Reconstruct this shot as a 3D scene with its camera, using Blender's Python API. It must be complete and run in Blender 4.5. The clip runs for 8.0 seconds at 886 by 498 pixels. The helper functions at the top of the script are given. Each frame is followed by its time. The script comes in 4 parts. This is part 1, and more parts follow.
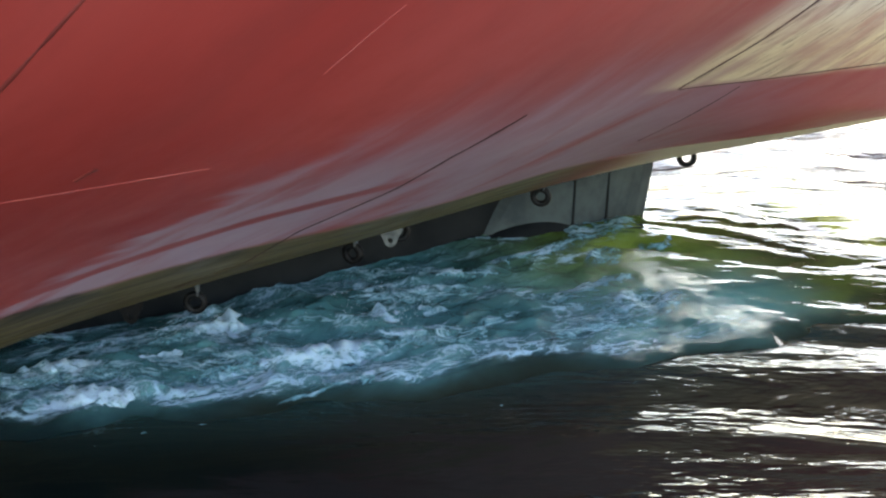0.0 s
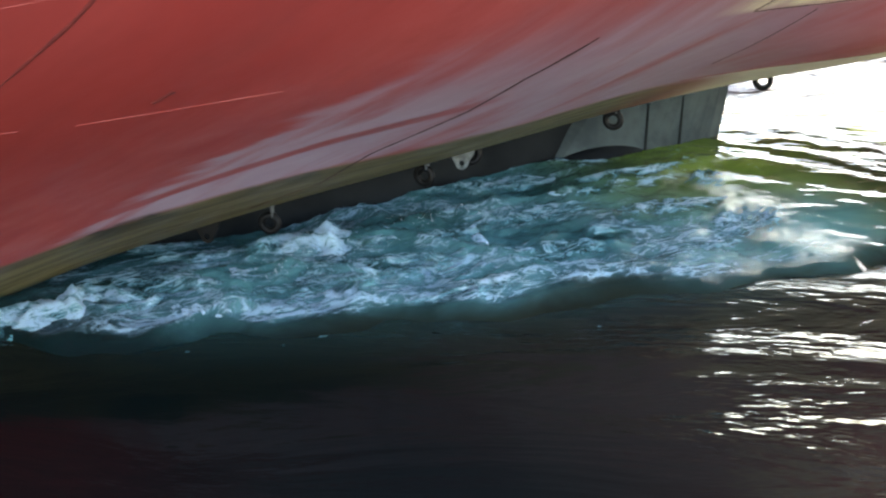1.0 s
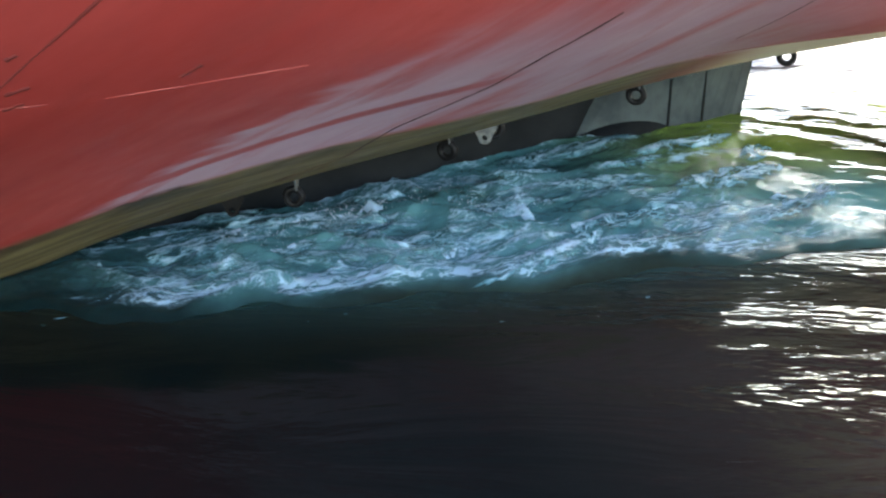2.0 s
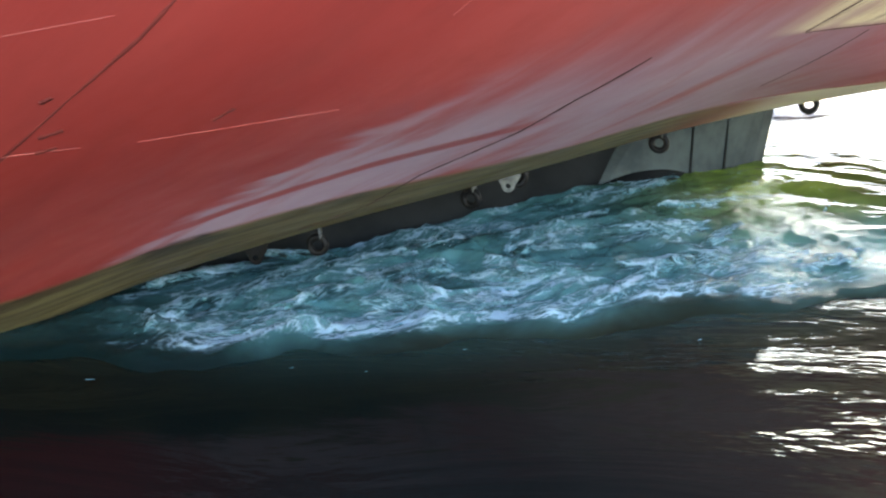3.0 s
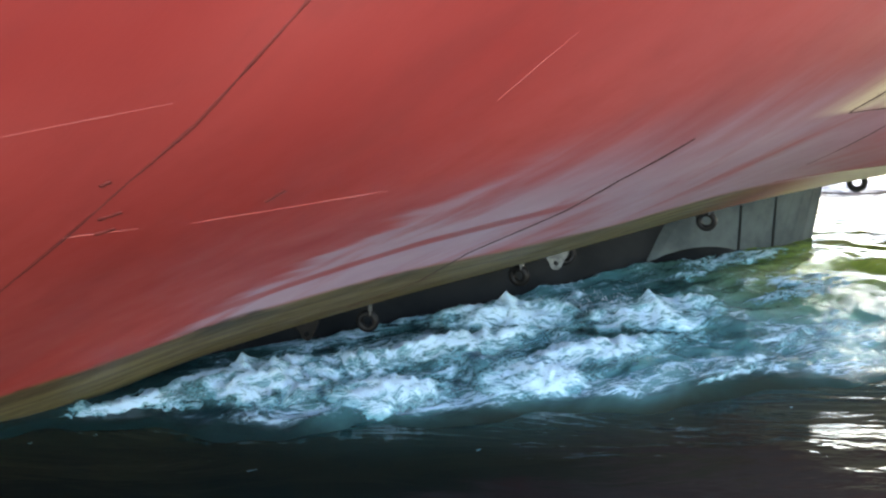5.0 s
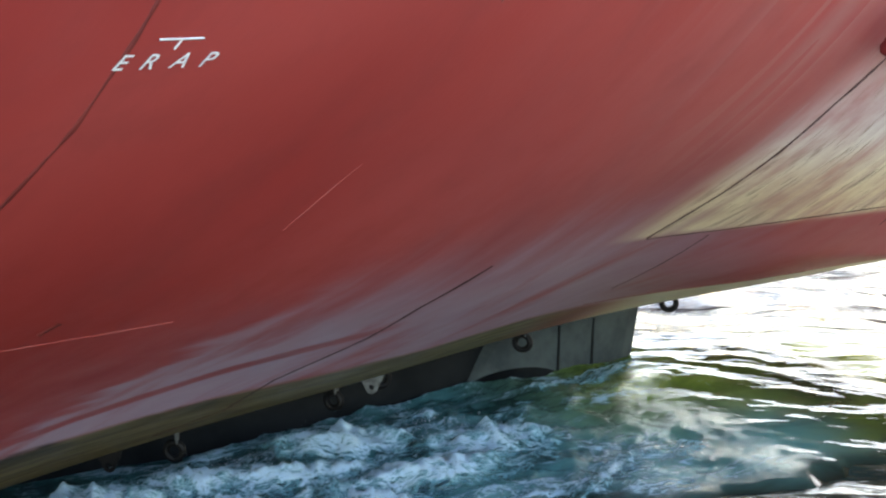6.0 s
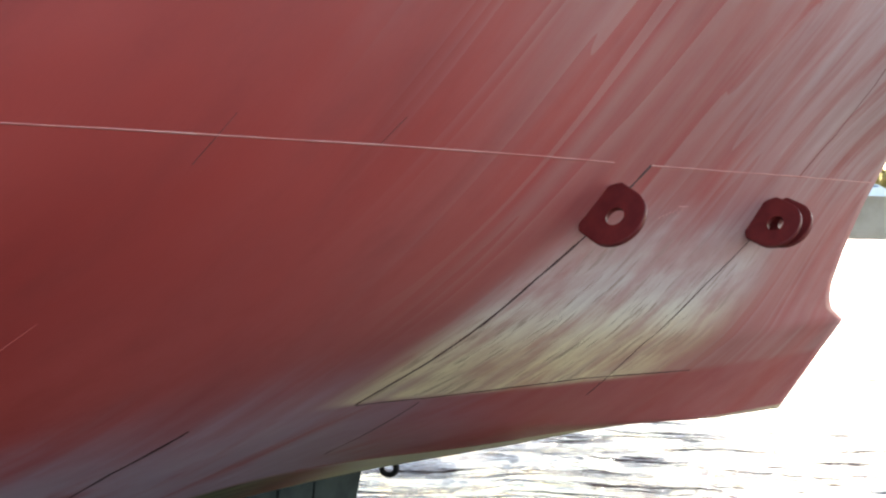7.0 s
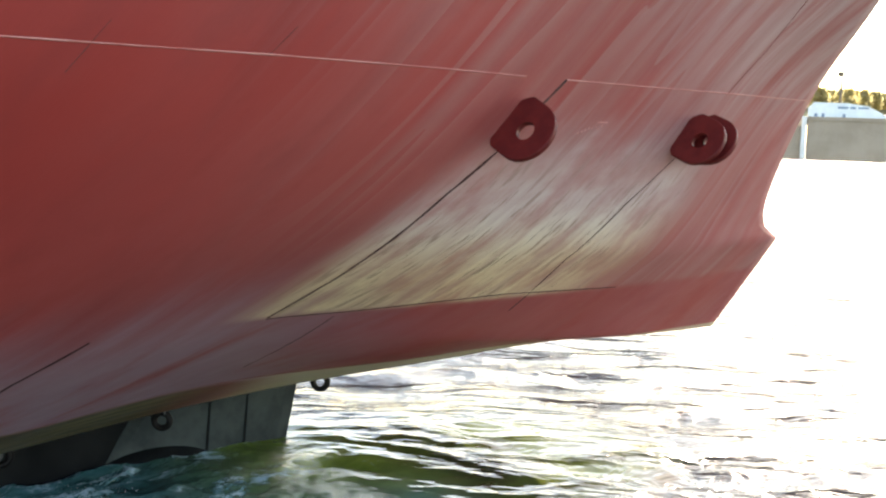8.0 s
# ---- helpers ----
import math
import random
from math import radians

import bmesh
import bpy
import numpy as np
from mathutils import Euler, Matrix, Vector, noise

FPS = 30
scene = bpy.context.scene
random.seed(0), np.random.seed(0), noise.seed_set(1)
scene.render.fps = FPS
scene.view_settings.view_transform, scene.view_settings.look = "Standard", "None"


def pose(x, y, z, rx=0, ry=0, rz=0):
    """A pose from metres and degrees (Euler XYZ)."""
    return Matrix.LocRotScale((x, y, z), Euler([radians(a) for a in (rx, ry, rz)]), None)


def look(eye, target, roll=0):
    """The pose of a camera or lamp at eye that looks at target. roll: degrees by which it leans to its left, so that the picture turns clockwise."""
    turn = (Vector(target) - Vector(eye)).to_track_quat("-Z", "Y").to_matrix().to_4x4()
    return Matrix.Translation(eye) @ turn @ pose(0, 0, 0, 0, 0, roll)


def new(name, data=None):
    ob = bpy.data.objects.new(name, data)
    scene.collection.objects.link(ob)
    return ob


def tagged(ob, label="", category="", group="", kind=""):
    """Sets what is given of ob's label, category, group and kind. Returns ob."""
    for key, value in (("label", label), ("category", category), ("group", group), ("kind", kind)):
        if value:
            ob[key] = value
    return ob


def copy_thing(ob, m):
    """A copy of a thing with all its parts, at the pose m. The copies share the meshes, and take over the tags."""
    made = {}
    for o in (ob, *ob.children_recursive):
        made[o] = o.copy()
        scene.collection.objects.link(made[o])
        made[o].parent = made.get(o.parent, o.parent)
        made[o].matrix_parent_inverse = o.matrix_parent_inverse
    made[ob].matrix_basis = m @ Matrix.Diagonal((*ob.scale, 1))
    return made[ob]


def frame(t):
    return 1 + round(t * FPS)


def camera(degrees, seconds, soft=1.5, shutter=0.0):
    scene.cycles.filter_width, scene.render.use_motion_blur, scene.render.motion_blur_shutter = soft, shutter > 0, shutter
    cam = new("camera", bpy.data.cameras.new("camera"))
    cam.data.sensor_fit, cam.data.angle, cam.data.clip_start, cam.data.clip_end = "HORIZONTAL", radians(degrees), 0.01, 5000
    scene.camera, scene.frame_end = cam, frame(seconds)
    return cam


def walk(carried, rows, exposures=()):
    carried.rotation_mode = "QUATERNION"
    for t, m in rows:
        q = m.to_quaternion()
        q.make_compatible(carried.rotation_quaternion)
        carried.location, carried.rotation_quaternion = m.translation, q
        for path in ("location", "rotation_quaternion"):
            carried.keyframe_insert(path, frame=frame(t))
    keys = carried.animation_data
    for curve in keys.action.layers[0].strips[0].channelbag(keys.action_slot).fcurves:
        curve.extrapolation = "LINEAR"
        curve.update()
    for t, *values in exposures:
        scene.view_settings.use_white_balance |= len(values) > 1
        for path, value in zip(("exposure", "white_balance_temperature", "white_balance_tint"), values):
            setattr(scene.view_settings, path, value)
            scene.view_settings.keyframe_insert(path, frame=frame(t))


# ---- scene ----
cam = camera(40.0, 8.0, soft=2.3)

PATH = [
    (0, (-8.99, -12.048, 3.984), (-8.13, -10.325, 3.444), -1.0),
    (0.5, (-8.974, -12.084, 3.998), (-8.187, -10.344, 3.402), -1.4),
    (1, (-9.008, -12.138, 4.014), (-8.275, -10.398, 3.355), -1.6),
    (1.5, (-9.04, -12.216, 4.038), (-8.341, -10.481, 3.33), -1.7),
    (3, (-9.198, -12.104, 3.922), (-8.5, -10.33, 3.315), -1.9),
    (3.5, (-9.345, -12.071, 3.904), (-8.692, -10.264, 3.348), -2.2),
    (4, (-9.516, -12.026, 3.922), (-8.899, -10.202, 3.383), -2.3),
    (5.5, (-8.927, -12.351, 4.051), (-8.263, -10.513, 3.627), -2.7),
    (6, (-8.672, -12.346, 4.104), (-7.816, -10.567, 3.785), -1.4),
    (6.5, (-8.391, -12.535, 4.141), (-7.374, -10.822, 3.966), 1.0),
    (7, (-8.184, -12.477, 4.191), (-6.99, -10.874, 4.121), 1.6),
    (7.5, (-7.881, -12.698, 4.172), (-6.66, -11.118, 4.058), 1.9),
    (8, (-7.598, -12.843, 4.169), (-6.395, -11.258, 3.967), 2.1),
]
walk(cam, [(t, look(eye, target, roll)) for t, eye, target, roll in PATH],
     exposures=[(t, stops, kelvin, 12) for t, stops, kelvin in ((0.0, 2.8, 7700), (1.0, 3.15, 7700), (1.5, 3.25, 7600), (3.5, 3.5, 7900), (4.1, 3.55, 7800), (5.5, 3.2, 7700), (6.5, 2.1, 7400), (7.0, 2.1, 7400), (7.5, 1.95, 7600), (8.0, 2.1, 8000))])

# ---- sky and sun: backlit, the sun stands beyond the ship ----
SUN_AZ, SUN_EL = 64.0, 34.0
world = bpy.data.worlds.new("sky")
scene.world = world
world.use_nodes = True
wn = world.node_tree.nodes
sky = wn.new("ShaderNodeTexSky")
sky.sky_type, sky.sun_disc = "NISHITA", False
sky.sun_elevation, sky.sun_rotation = radians(SUN_EL), radians(SUN_AZ)
sky.air_density, sky.dust_density = 1.0, 0.6
world.node_tree.links.new(sky.outputs[0], wn["Background"].inputs[0])
wn["Background"].inputs[1].default_value = 0.15
sun = new("sun", bpy.data.lights.new("sun", "SUN"))
sun.data.energy, sun.data.angle, sun.data.color = 5.0, radians(0.6), (1.0, 0.93, 0.82)
sun.matrix_world = look((0, 0, 0), (-math.sin(radians(SUN_AZ)) * math.cos(radians(SUN_EL)),
                                    -math.cos(radians(SUN_AZ)) * math.cos(radians(SUN_EL)), -math.sin(radians(SUN_EL))))


# ---- materials ----
class Mat:
    """A small wrapper to lay out shader nodes."""

    def __init__(self, name):
        self.m = bpy.data.materials.new(name)
        self.m.use_nodes = True
        self.t = self.m.node_tree
        self.b = self.t.nodes["Principled BSDF"]

    def n(self, kind, **put):
        node = self.t.nodes.new(kind)
        for key, value in put.items():
            if key in node.inputs:
                self.feed(node.inputs[key], value)
            elif key.startswith("i_"):
                self.feed(node.inputs[int(key[2:])], value)
        return node

    def feed(self, socket, value):
        if isinstance(value, bpy.types.NodeSocket):
            self.t.links.new(value, socket)
        else:
            socket.default_value = value

    def put(self, **values):
        for key, value in values.items():
            self.feed(self.b.inputs[key.replace("_", " ")], value)

    def coord(self, which="Object"):
        return self.n("ShaderNodeTexCoord").outputs[which]

    def scaled(self, vec, s):
        node = self.t.nodes.new("ShaderNodeVectorMath")
        node.operation = "MULTIPLY"
        self.feed(node.inputs[0], vec)
        self.feed(node.inputs[1], s)
        return node.outputs[0]

    def noise(self, vec, scale, detail=4.0, rough=0.55, distort=0.0):
        node = self.n("ShaderNodeTexNoise", Vector=vec, Scale=scale, Detail=detail, Roughness=rough, Distortion=distort)
        return node.outputs["Fac"]

    def ramp(self, value, lo, hi, a=0.0, b=1.0):
        node = self.n("ShaderNodeMapRange", i_0=value, i_1=lo, i_2=hi, i_3=a, i_4=b)
        node.interpolation_type = "SMOOTHSTEP"
        return node.outputs[0]

    def calc(self, op, a, b=0.0):
        node = self.t.nodes.new("ShaderNodeMath")
        node.operation = op
        self.feed(node.inputs[0], a)
        self.feed(node.inputs[1], b)
        return node.outputs[0]

    def mix(self, fac, a, b):
        node = self.t.nodes.new("ShaderNodeMix")
        node.data_type = "RGBA"
        self.feed(node.inputs[0], fac)
        self.feed(node.inputs[6], a if isinstance(a, bpy.types.NodeSocket) else (*a, 1))
        self.feed(node.inputs[7], b if isinstance(b, bpy.types.NodeSocket) else (*b, 1))
        return node.outputs[2]

    def axes(self, vec):
        node = self.n("ShaderNodeSeparateXYZ", i_0=vec)
        return node.outputs

    def bump(self, height, strength=0.3, distance=0.02):
        node = self.n("ShaderNodeBump", Height=height, Strength=strength, Distance=distance)
        self.feed(self.b.inputs["Normal"], node.outputs[0])


def hull_material():
    k = Mat("antifouling_red")
    flat = k.coord("UV")
    u, v, _ = k.axes(flat)
    # streaks follow the canted frames
    lean = k.n("ShaderNodeCombineXYZ", i_0=k.calc("SUBTRACT", u, k.calc("MULTIPLY", v, 0.82)), i_1=v)
    uv = lean.outputs[0]
    # UV: metres along the ship (aft) and metres of girth up from the flat bottom's edge
    blot = k.noise(uv, 0.35, 3)
    mid = k.noise(uv, 1.6, 5, 0.6)
    grain = k.noise(uv, 22.0, 5, 0.65)
    streak_uv = k.scaled(uv, (2.0, 0.2, 1.0))
    streak = k.noise(streak_uv, 1.0, 6, 0.62, 0.25)
    fine_streak = k.noise(k.scaled(uv, (5.5, 0.6, 1.0)), 1.0, 6, 0.66, 0.8)
    z = k.axes(k.coord())[2]
    red = k.mix(k.ramp(blot, 0.3, 0.7), (0.32, 0.036, 0.031), (0.39, 0.053, 0.045))
    red = k.mix(k.ramp(mid, 0.5, 0.8, 0.0, 0.4), red, (0.25, 0.034, 0.03))
    # broad darker smears raked along the frames
    smear = k.noise(k.scaled(uv, (0.8, 0.22, 1.0)), 1.0, 4, 0.6, 0.5)
    red = k.mix(k.ramp(smear, 0.5, 0.72, 0.0, 0.45), red, (0.22, 0.03, 0.028))
    # chalky lilac-grey wear on the turn of the hull, in ragged tongues
    ragged = k.calc("ADD", v, k.calc("MULTIPLY", k.calc("SUBTRACT", streak, 0.5), 2.2))
    band = k.calc("MULTIPLY", k.ramp(v, 1.2, 1.4), k.ramp(ragged, 4.3, 2.7))
    # pointed forward end, torn along the canted frames
    tip = k.calc("ADD", k.calc("SUBTRACT", u, v), k.calc("MULTIPLY", k.calc("SUBTRACT", k.noise(k.scaled(flat, (0.6, 2.6, 1.0)), 1.0, 4, 0.6), 0.5), 1.6))
    band = k.calc("MULTIPLY", band, k.calc("MULTIPLY", k.ramp(tip, -9.75, -9.3, 0.04, 1.0), k.ramp(u, -0.4, -3.0, 0.12, 1.0)))
    stripe = k.calc("ABSOLUTE", k.calc("SUBTRACT", v, k.calc("ADD", k.calc("MULTIPLY", u, 0.26), k.calc("ADD", 3.75, k.calc("MULTIPLY", k.calc("SUBTRACT", mid, 0.5), 0.12)))))
    band = k.calc("MULTIPLY", band, k.calc("SUBTRACT", 1.0, k.calc("MULTIPLY", k.ramp(stripe, 0.13, 0.05), k.ramp(u, -4.4, -5.2, 0.0, 0.85))))
    cloud = k.noise(k.scaled(uv, (1.1, 0.5, 1.0)), 1.0, 5, 0.6, 0.4)
    worn_sheen = k.calc("MULTIPLY", band, k.ramp(k.calc("ADD", k.calc("MULTIPLY", streak, 0.4), cloud), 0.46, 0.76))
    # besides wear, the lilac tint holds sky reflected off the plating
    col = k.mix(k.calc("MULTIPLY", worn_sheen, 0.9), red, (0.4, 0.285, 0.35))
    # dull maroon over the lower run towards the stern
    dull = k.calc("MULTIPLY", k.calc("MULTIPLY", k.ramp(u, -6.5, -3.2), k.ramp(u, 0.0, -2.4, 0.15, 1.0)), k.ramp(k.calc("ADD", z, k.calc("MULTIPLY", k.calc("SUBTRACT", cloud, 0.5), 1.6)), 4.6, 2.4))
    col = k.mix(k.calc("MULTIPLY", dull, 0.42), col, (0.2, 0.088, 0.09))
    # pale run-off streaks towards the stern
    aft = k.ramp(k.calc("ADD", u, k.calc("MULTIPLY", z, 0.5)), -2.8, 3.4)
    low_strake = k.ramp(k.calc("SUBTRACT", z, k.calc("ADD", k.calc("MULTIPLY", u, 0.022), 2.5)), -0.05, 0.05, 0.12, 1.0)
    run = k.calc("MULTIPLY", k.calc("MULTIPLY", aft, low_strake), k.ramp(streak, 0.2, 0.76))
    col = k.mix(k.calc("MULTIPLY", run, 0.62), col, (0.35, 0.175, 0.16))
    fines = k.calc("MULTIPLY", k.ramp(u, -3.0, 3.0), k.ramp(fine_streak, 0.55, 0.68))
    col = k.mix(k.calc("MULTIPLY", k.calc("MULTIPLY", fines, low_strake), 0.13), col, (0.44, 0.29, 0.25))
    # bare, scoured patch above the lowest strake, with sunlight off the water painted in
    above = k.calc("SUBTRACT", z, k.calc("ADD", k.calc("MULTIPLY", u, 0.022), 2.5))
    ragged2 = k.calc("ADD", above, k.calc("MULTIPLY", k.calc("SUBTRACT", fine_streak, 0.5), 1.4))
    patch = k.calc("MULTIPLY", k.ramp(above, -0.03, 0.05), k.ramp(ragged2, 2.0, 0.7))
    back = k.calc("SUBTRACT", u, k.calc("MULTIPLY", above, 1.0))
    patch = k.calc("MULTIPLY", patch, k.calc("MULTIPLY", k.ramp(back, -3.1, -2.25), k.ramp(back, 1.8, 0.2)))
    patch = k.calc("MULTIPLY", patch, k.ramp(k.calc("ADD", k.calc("MULTIPLY", fine_streak, 0.6), k.calc("MULTIPLY", mid, 0.8)), 0.5, 0.86, 0.3, 1.0))
    bare_glow = k.mix(k.ramp(above, 0.2, 1.1), (0.8, 0.66, 0.4), (0.68, 0.64, 0.6))
    col = k.mix(k.calc("MULTIPLY", patch, 0.88), col, bare_glow)
    # upper quarter paled: light thrown up by the water is in its colour
    quarter = k.calc("MULTIPLY", k.ramp(u, 0.0, 3.2), k.ramp(z, 3.9, 5.2))
    quarter = k.calc("MULTIPLY", quarter, k.ramp(k.calc("ADD", k.calc("MULTIPLY", fine_streak, 0.5), k.calc("MULTIPLY", streak, 0.5)), 0.28, 0.66))
    col = k.mix(k.calc("MULTIPLY", quarter, 0.62), col, (0.56, 0.46, 0.44))
    # stepped edges of old paint coats, raked along the frames
    coat = k.noise(k.scaled(uv, (0.75, 0.07, 1.0)), 1.0, 2, 0.5, 0.1)
    saw = k.calc("FRACT", k.calc("MULTIPLY", coat, 11.0))
    coats = k.calc("MULTIPLY", k.calc("MULTIPLY", saw, k.ramp(k.calc("ADD", u, k.calc("MULTIPLY", z, 0.35)), -2.8, 1.0)), low_strake)
    col = k.mix(k.calc("MULTIPLY", k.calc("MULTIPLY", coats, saw), 0.3), col, (0.42, 0.27, 0.25))
    nicks = k.ramp(k.noise(k.scaled(uv, (16.0, 2.6, 1.0)), 1.0, 4, 0.6), 0.54, 0.64)
    col = k.mix(k.calc("MULTIPLY", k.calc("MULTIPLY", nicks, patch), 0.85), col, (0.24, 0.14, 0.1))
    # olive weed on the flat of the bottom
    weedy = k.ramp(k.calc("ADD", v, k.calc("MULTIPLY", k.calc("SUBTRACT", k.noise(k.scaled(flat, (0.8, 3.0, 1)), 1.0, 5), 0.5), 0.35)), 1.36, 1.22)
    weedy = k.calc("MULTIPLY", weedy, k.ramp(u, -1.3, -3.0))
    along = k.noise(k.scaled(flat, (0.5, 9.0, 1.0)), 1.0, 5, 0.6, 0.3)
    col = k.mix(k.calc("MULTIPLY", weedy, 0.95), col, k.mix(k.ramp(along, 0.38, 0.62), (0.05, 0.046, 0.024), (0.15, 0.135, 0.06)))
    # black slime in torn patches along the weed's upper edge
    slime = k.calc("MULTIPLY", k.calc("MULTIPLY", k.ramp(v, 0.95, 1.15), k.ramp(v, 1.42, 1.3)), k.ramp(k.noise(k.scaled(flat, (1.1, 4.0, 1.0)), 1.0, 4, 0.6), 0.5, 0.6))
    col = k.mix(k.calc("MULTIPLY", k.calc("MULTIPLY", slime, k.ramp(u, -4.8, -6.5)), 0.85), col, (0.022, 0.018, 0.012))
    # glitter from the water painted cream below the knuckle at the counter
    lit_lip = k.calc("SUBTRACT", z, k.calc("MINIMUM", k.calc("ADD", k.calc("MULTIPLY", u, 0.11), 1.8), 1.88))
    lit_lip = k.calc("MULTIPLY", k.ramp(lit_lip, 0.012, -0.012), k.ramp(u, -2.1, -1.2))
    col = k.mix(k.calc("MULTIPLY", lit_lip, k.ramp(mid, 0.3, 0.6, 0.7, 0.95)), col, (0.62, 0.52, 0.36))
    col = k.mix(k.ramp(grain, 0.55, 0.8, 0.0, 0.2), col, (0.25, 0.05, 0.04))
    k.put(Base_Color=col, Roughness=k.ramp(mid, 0.3, 0.7, 0.42, 0.62), Specular_IOR_Level=0.35)
    k.bump(k.calc("ADD", k.calc("MULTIPLY", fine_streak, 0.6), k.calc("MULTIPLY", grain, 0.4)), 0.35, 0.008)
    return k.m


def plain(name, a, b, rough=0.5, scale=6.0, metal=0.0, bump=0.2, shine=0.5):
    k = Mat(name)
    o = k.coord()
    big, fine = k.noise(o, scale, 4), k.noise(o, scale * 9, 4)
    k.put(Base_Color=k.mix(k.ramp(k.calc("ADD", big, k.calc("MULTIPLY", fine, 0.3)), 0.45, 0.85), a, b),
          Roughness=k.ramp(fine, 0.3, 0.7, rough - 0.08, rough + 0.1), Metallic=metal, Specular_IOR_Level=shine)
    k.bump(fine, bump, 0.005)
    return k.m


def ripple_axes(k, angle):
    """Object coordinates turned so that crests lie across the view of the stern."""
    node = k.t.nodes.new("ShaderNodeMapping")
    k.feed(node.inputs["Vector"], k.coord())
    node.inputs["Rotation"].default_value = (0, 0, radians(angle))
    return node.outputs[0]


def water_material():
    k = Mat("harbour_water")
    o = ripple_axes(k, 30)
    x, y, _ = k.axes(k.coord())
    # choppy where the screw's stream runs aft, calm beside the hull
    stream = k.ramp(k.calc("ADD", x, k.calc("MULTIPLY", y, 0.45)), -4.0, 4.0)
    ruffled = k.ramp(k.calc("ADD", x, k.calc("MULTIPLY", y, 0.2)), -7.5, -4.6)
    long = k.noise(k.scaled(o, (0.4, 1.1, 1.0)), 0.85, 4, 0.5, 0.9)
    fine = k.noise(k.scaled(o, (0.6, 1.6, 1.0)), 4.0, 4, 0.6, 0.4)
    murk = k.noise(o, 0.25, 3)
    halo = k.axes(k.coord("UV"))[0]
    halo = k.calc("MULTIPLY", halo, k.calc("MULTIPLY", k.ramp(x, -9.0, -6.5, 0.35, 1.0), k.ramp(murk, 0.25, 0.75, 0.6, 1.0)))
    # brown base carries the hull's reflection; the calm side is darker and reflects less
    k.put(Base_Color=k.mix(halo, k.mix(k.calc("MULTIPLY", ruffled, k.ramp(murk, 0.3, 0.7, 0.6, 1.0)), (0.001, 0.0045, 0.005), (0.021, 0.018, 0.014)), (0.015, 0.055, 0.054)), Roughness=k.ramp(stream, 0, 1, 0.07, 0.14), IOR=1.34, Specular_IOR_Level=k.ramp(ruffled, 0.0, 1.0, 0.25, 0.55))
    tall = k.calc("ADD", k.calc("ADD", 0.04, k.calc("MULTIPLY", ruffled, 0.09)), k.calc("MULTIPLY", stream, 0.5))
    height = k.calc("MULTIPLY", k.calc("ADD", long, k.calc("MULTIPLY", fine, 0.07)), tall)
    height = k.calc("MULTIPLY", height, k.ramp(x, 3.0, 14.0, 1.0, 1.3))
    k.bump(height, 1.0, 1.0)
    return k.m


def bent_space(k, o, size, amount):
    """The vector o pushed about by a coloured noise of that size."""
    warp = k.n("ShaderNodeTexNoise", Vector=o, Scale=size, Detail=3.0)
    node = k.t.nodes.new("ShaderNodeMix")
    node.data_type = "RGBA"
    node.blend_type = "LINEAR_LIGHT"
    node.inputs[0].default_value = amount
    k.feed(node.inputs[6], o)
    k.feed(node.inputs[7], warp.outputs["Color"])
    return node.outputs[2]


def threads(k, o, size, width):
    """Thin wandering filaments of foam, 0 to 1."""
    n = k.noise(o, size, 3.5, 0.58, 0.5)
    off = k.calc("ABSOLUTE", k.calc("SUBTRACT", n, 0.5))
    return k.ramp(off, width, 0.0)


def lacework(k, o):
    """Foam as the screw leaves it: torn filaments at three sizes with froth where they gather."""
    q = bent_space(k, k.scaled(o, (0.62, 1.2, 1.0)), 1.3, 0.35)
    net = k.calc("ADD", k.calc("MULTIPLY", threads(k, q, 1.5, 0.05), 0.55), k.calc("MULTIPLY", threads(k, q, 4.2, 0.06), 0.5))
    net = k.calc("ADD", net, k.calc("MULTIPLY", threads(k, q, 10.0, 0.08), 0.35))
    froth = k.noise(q, 7.0, 8, 0.75, 0.5)
    return net, froth


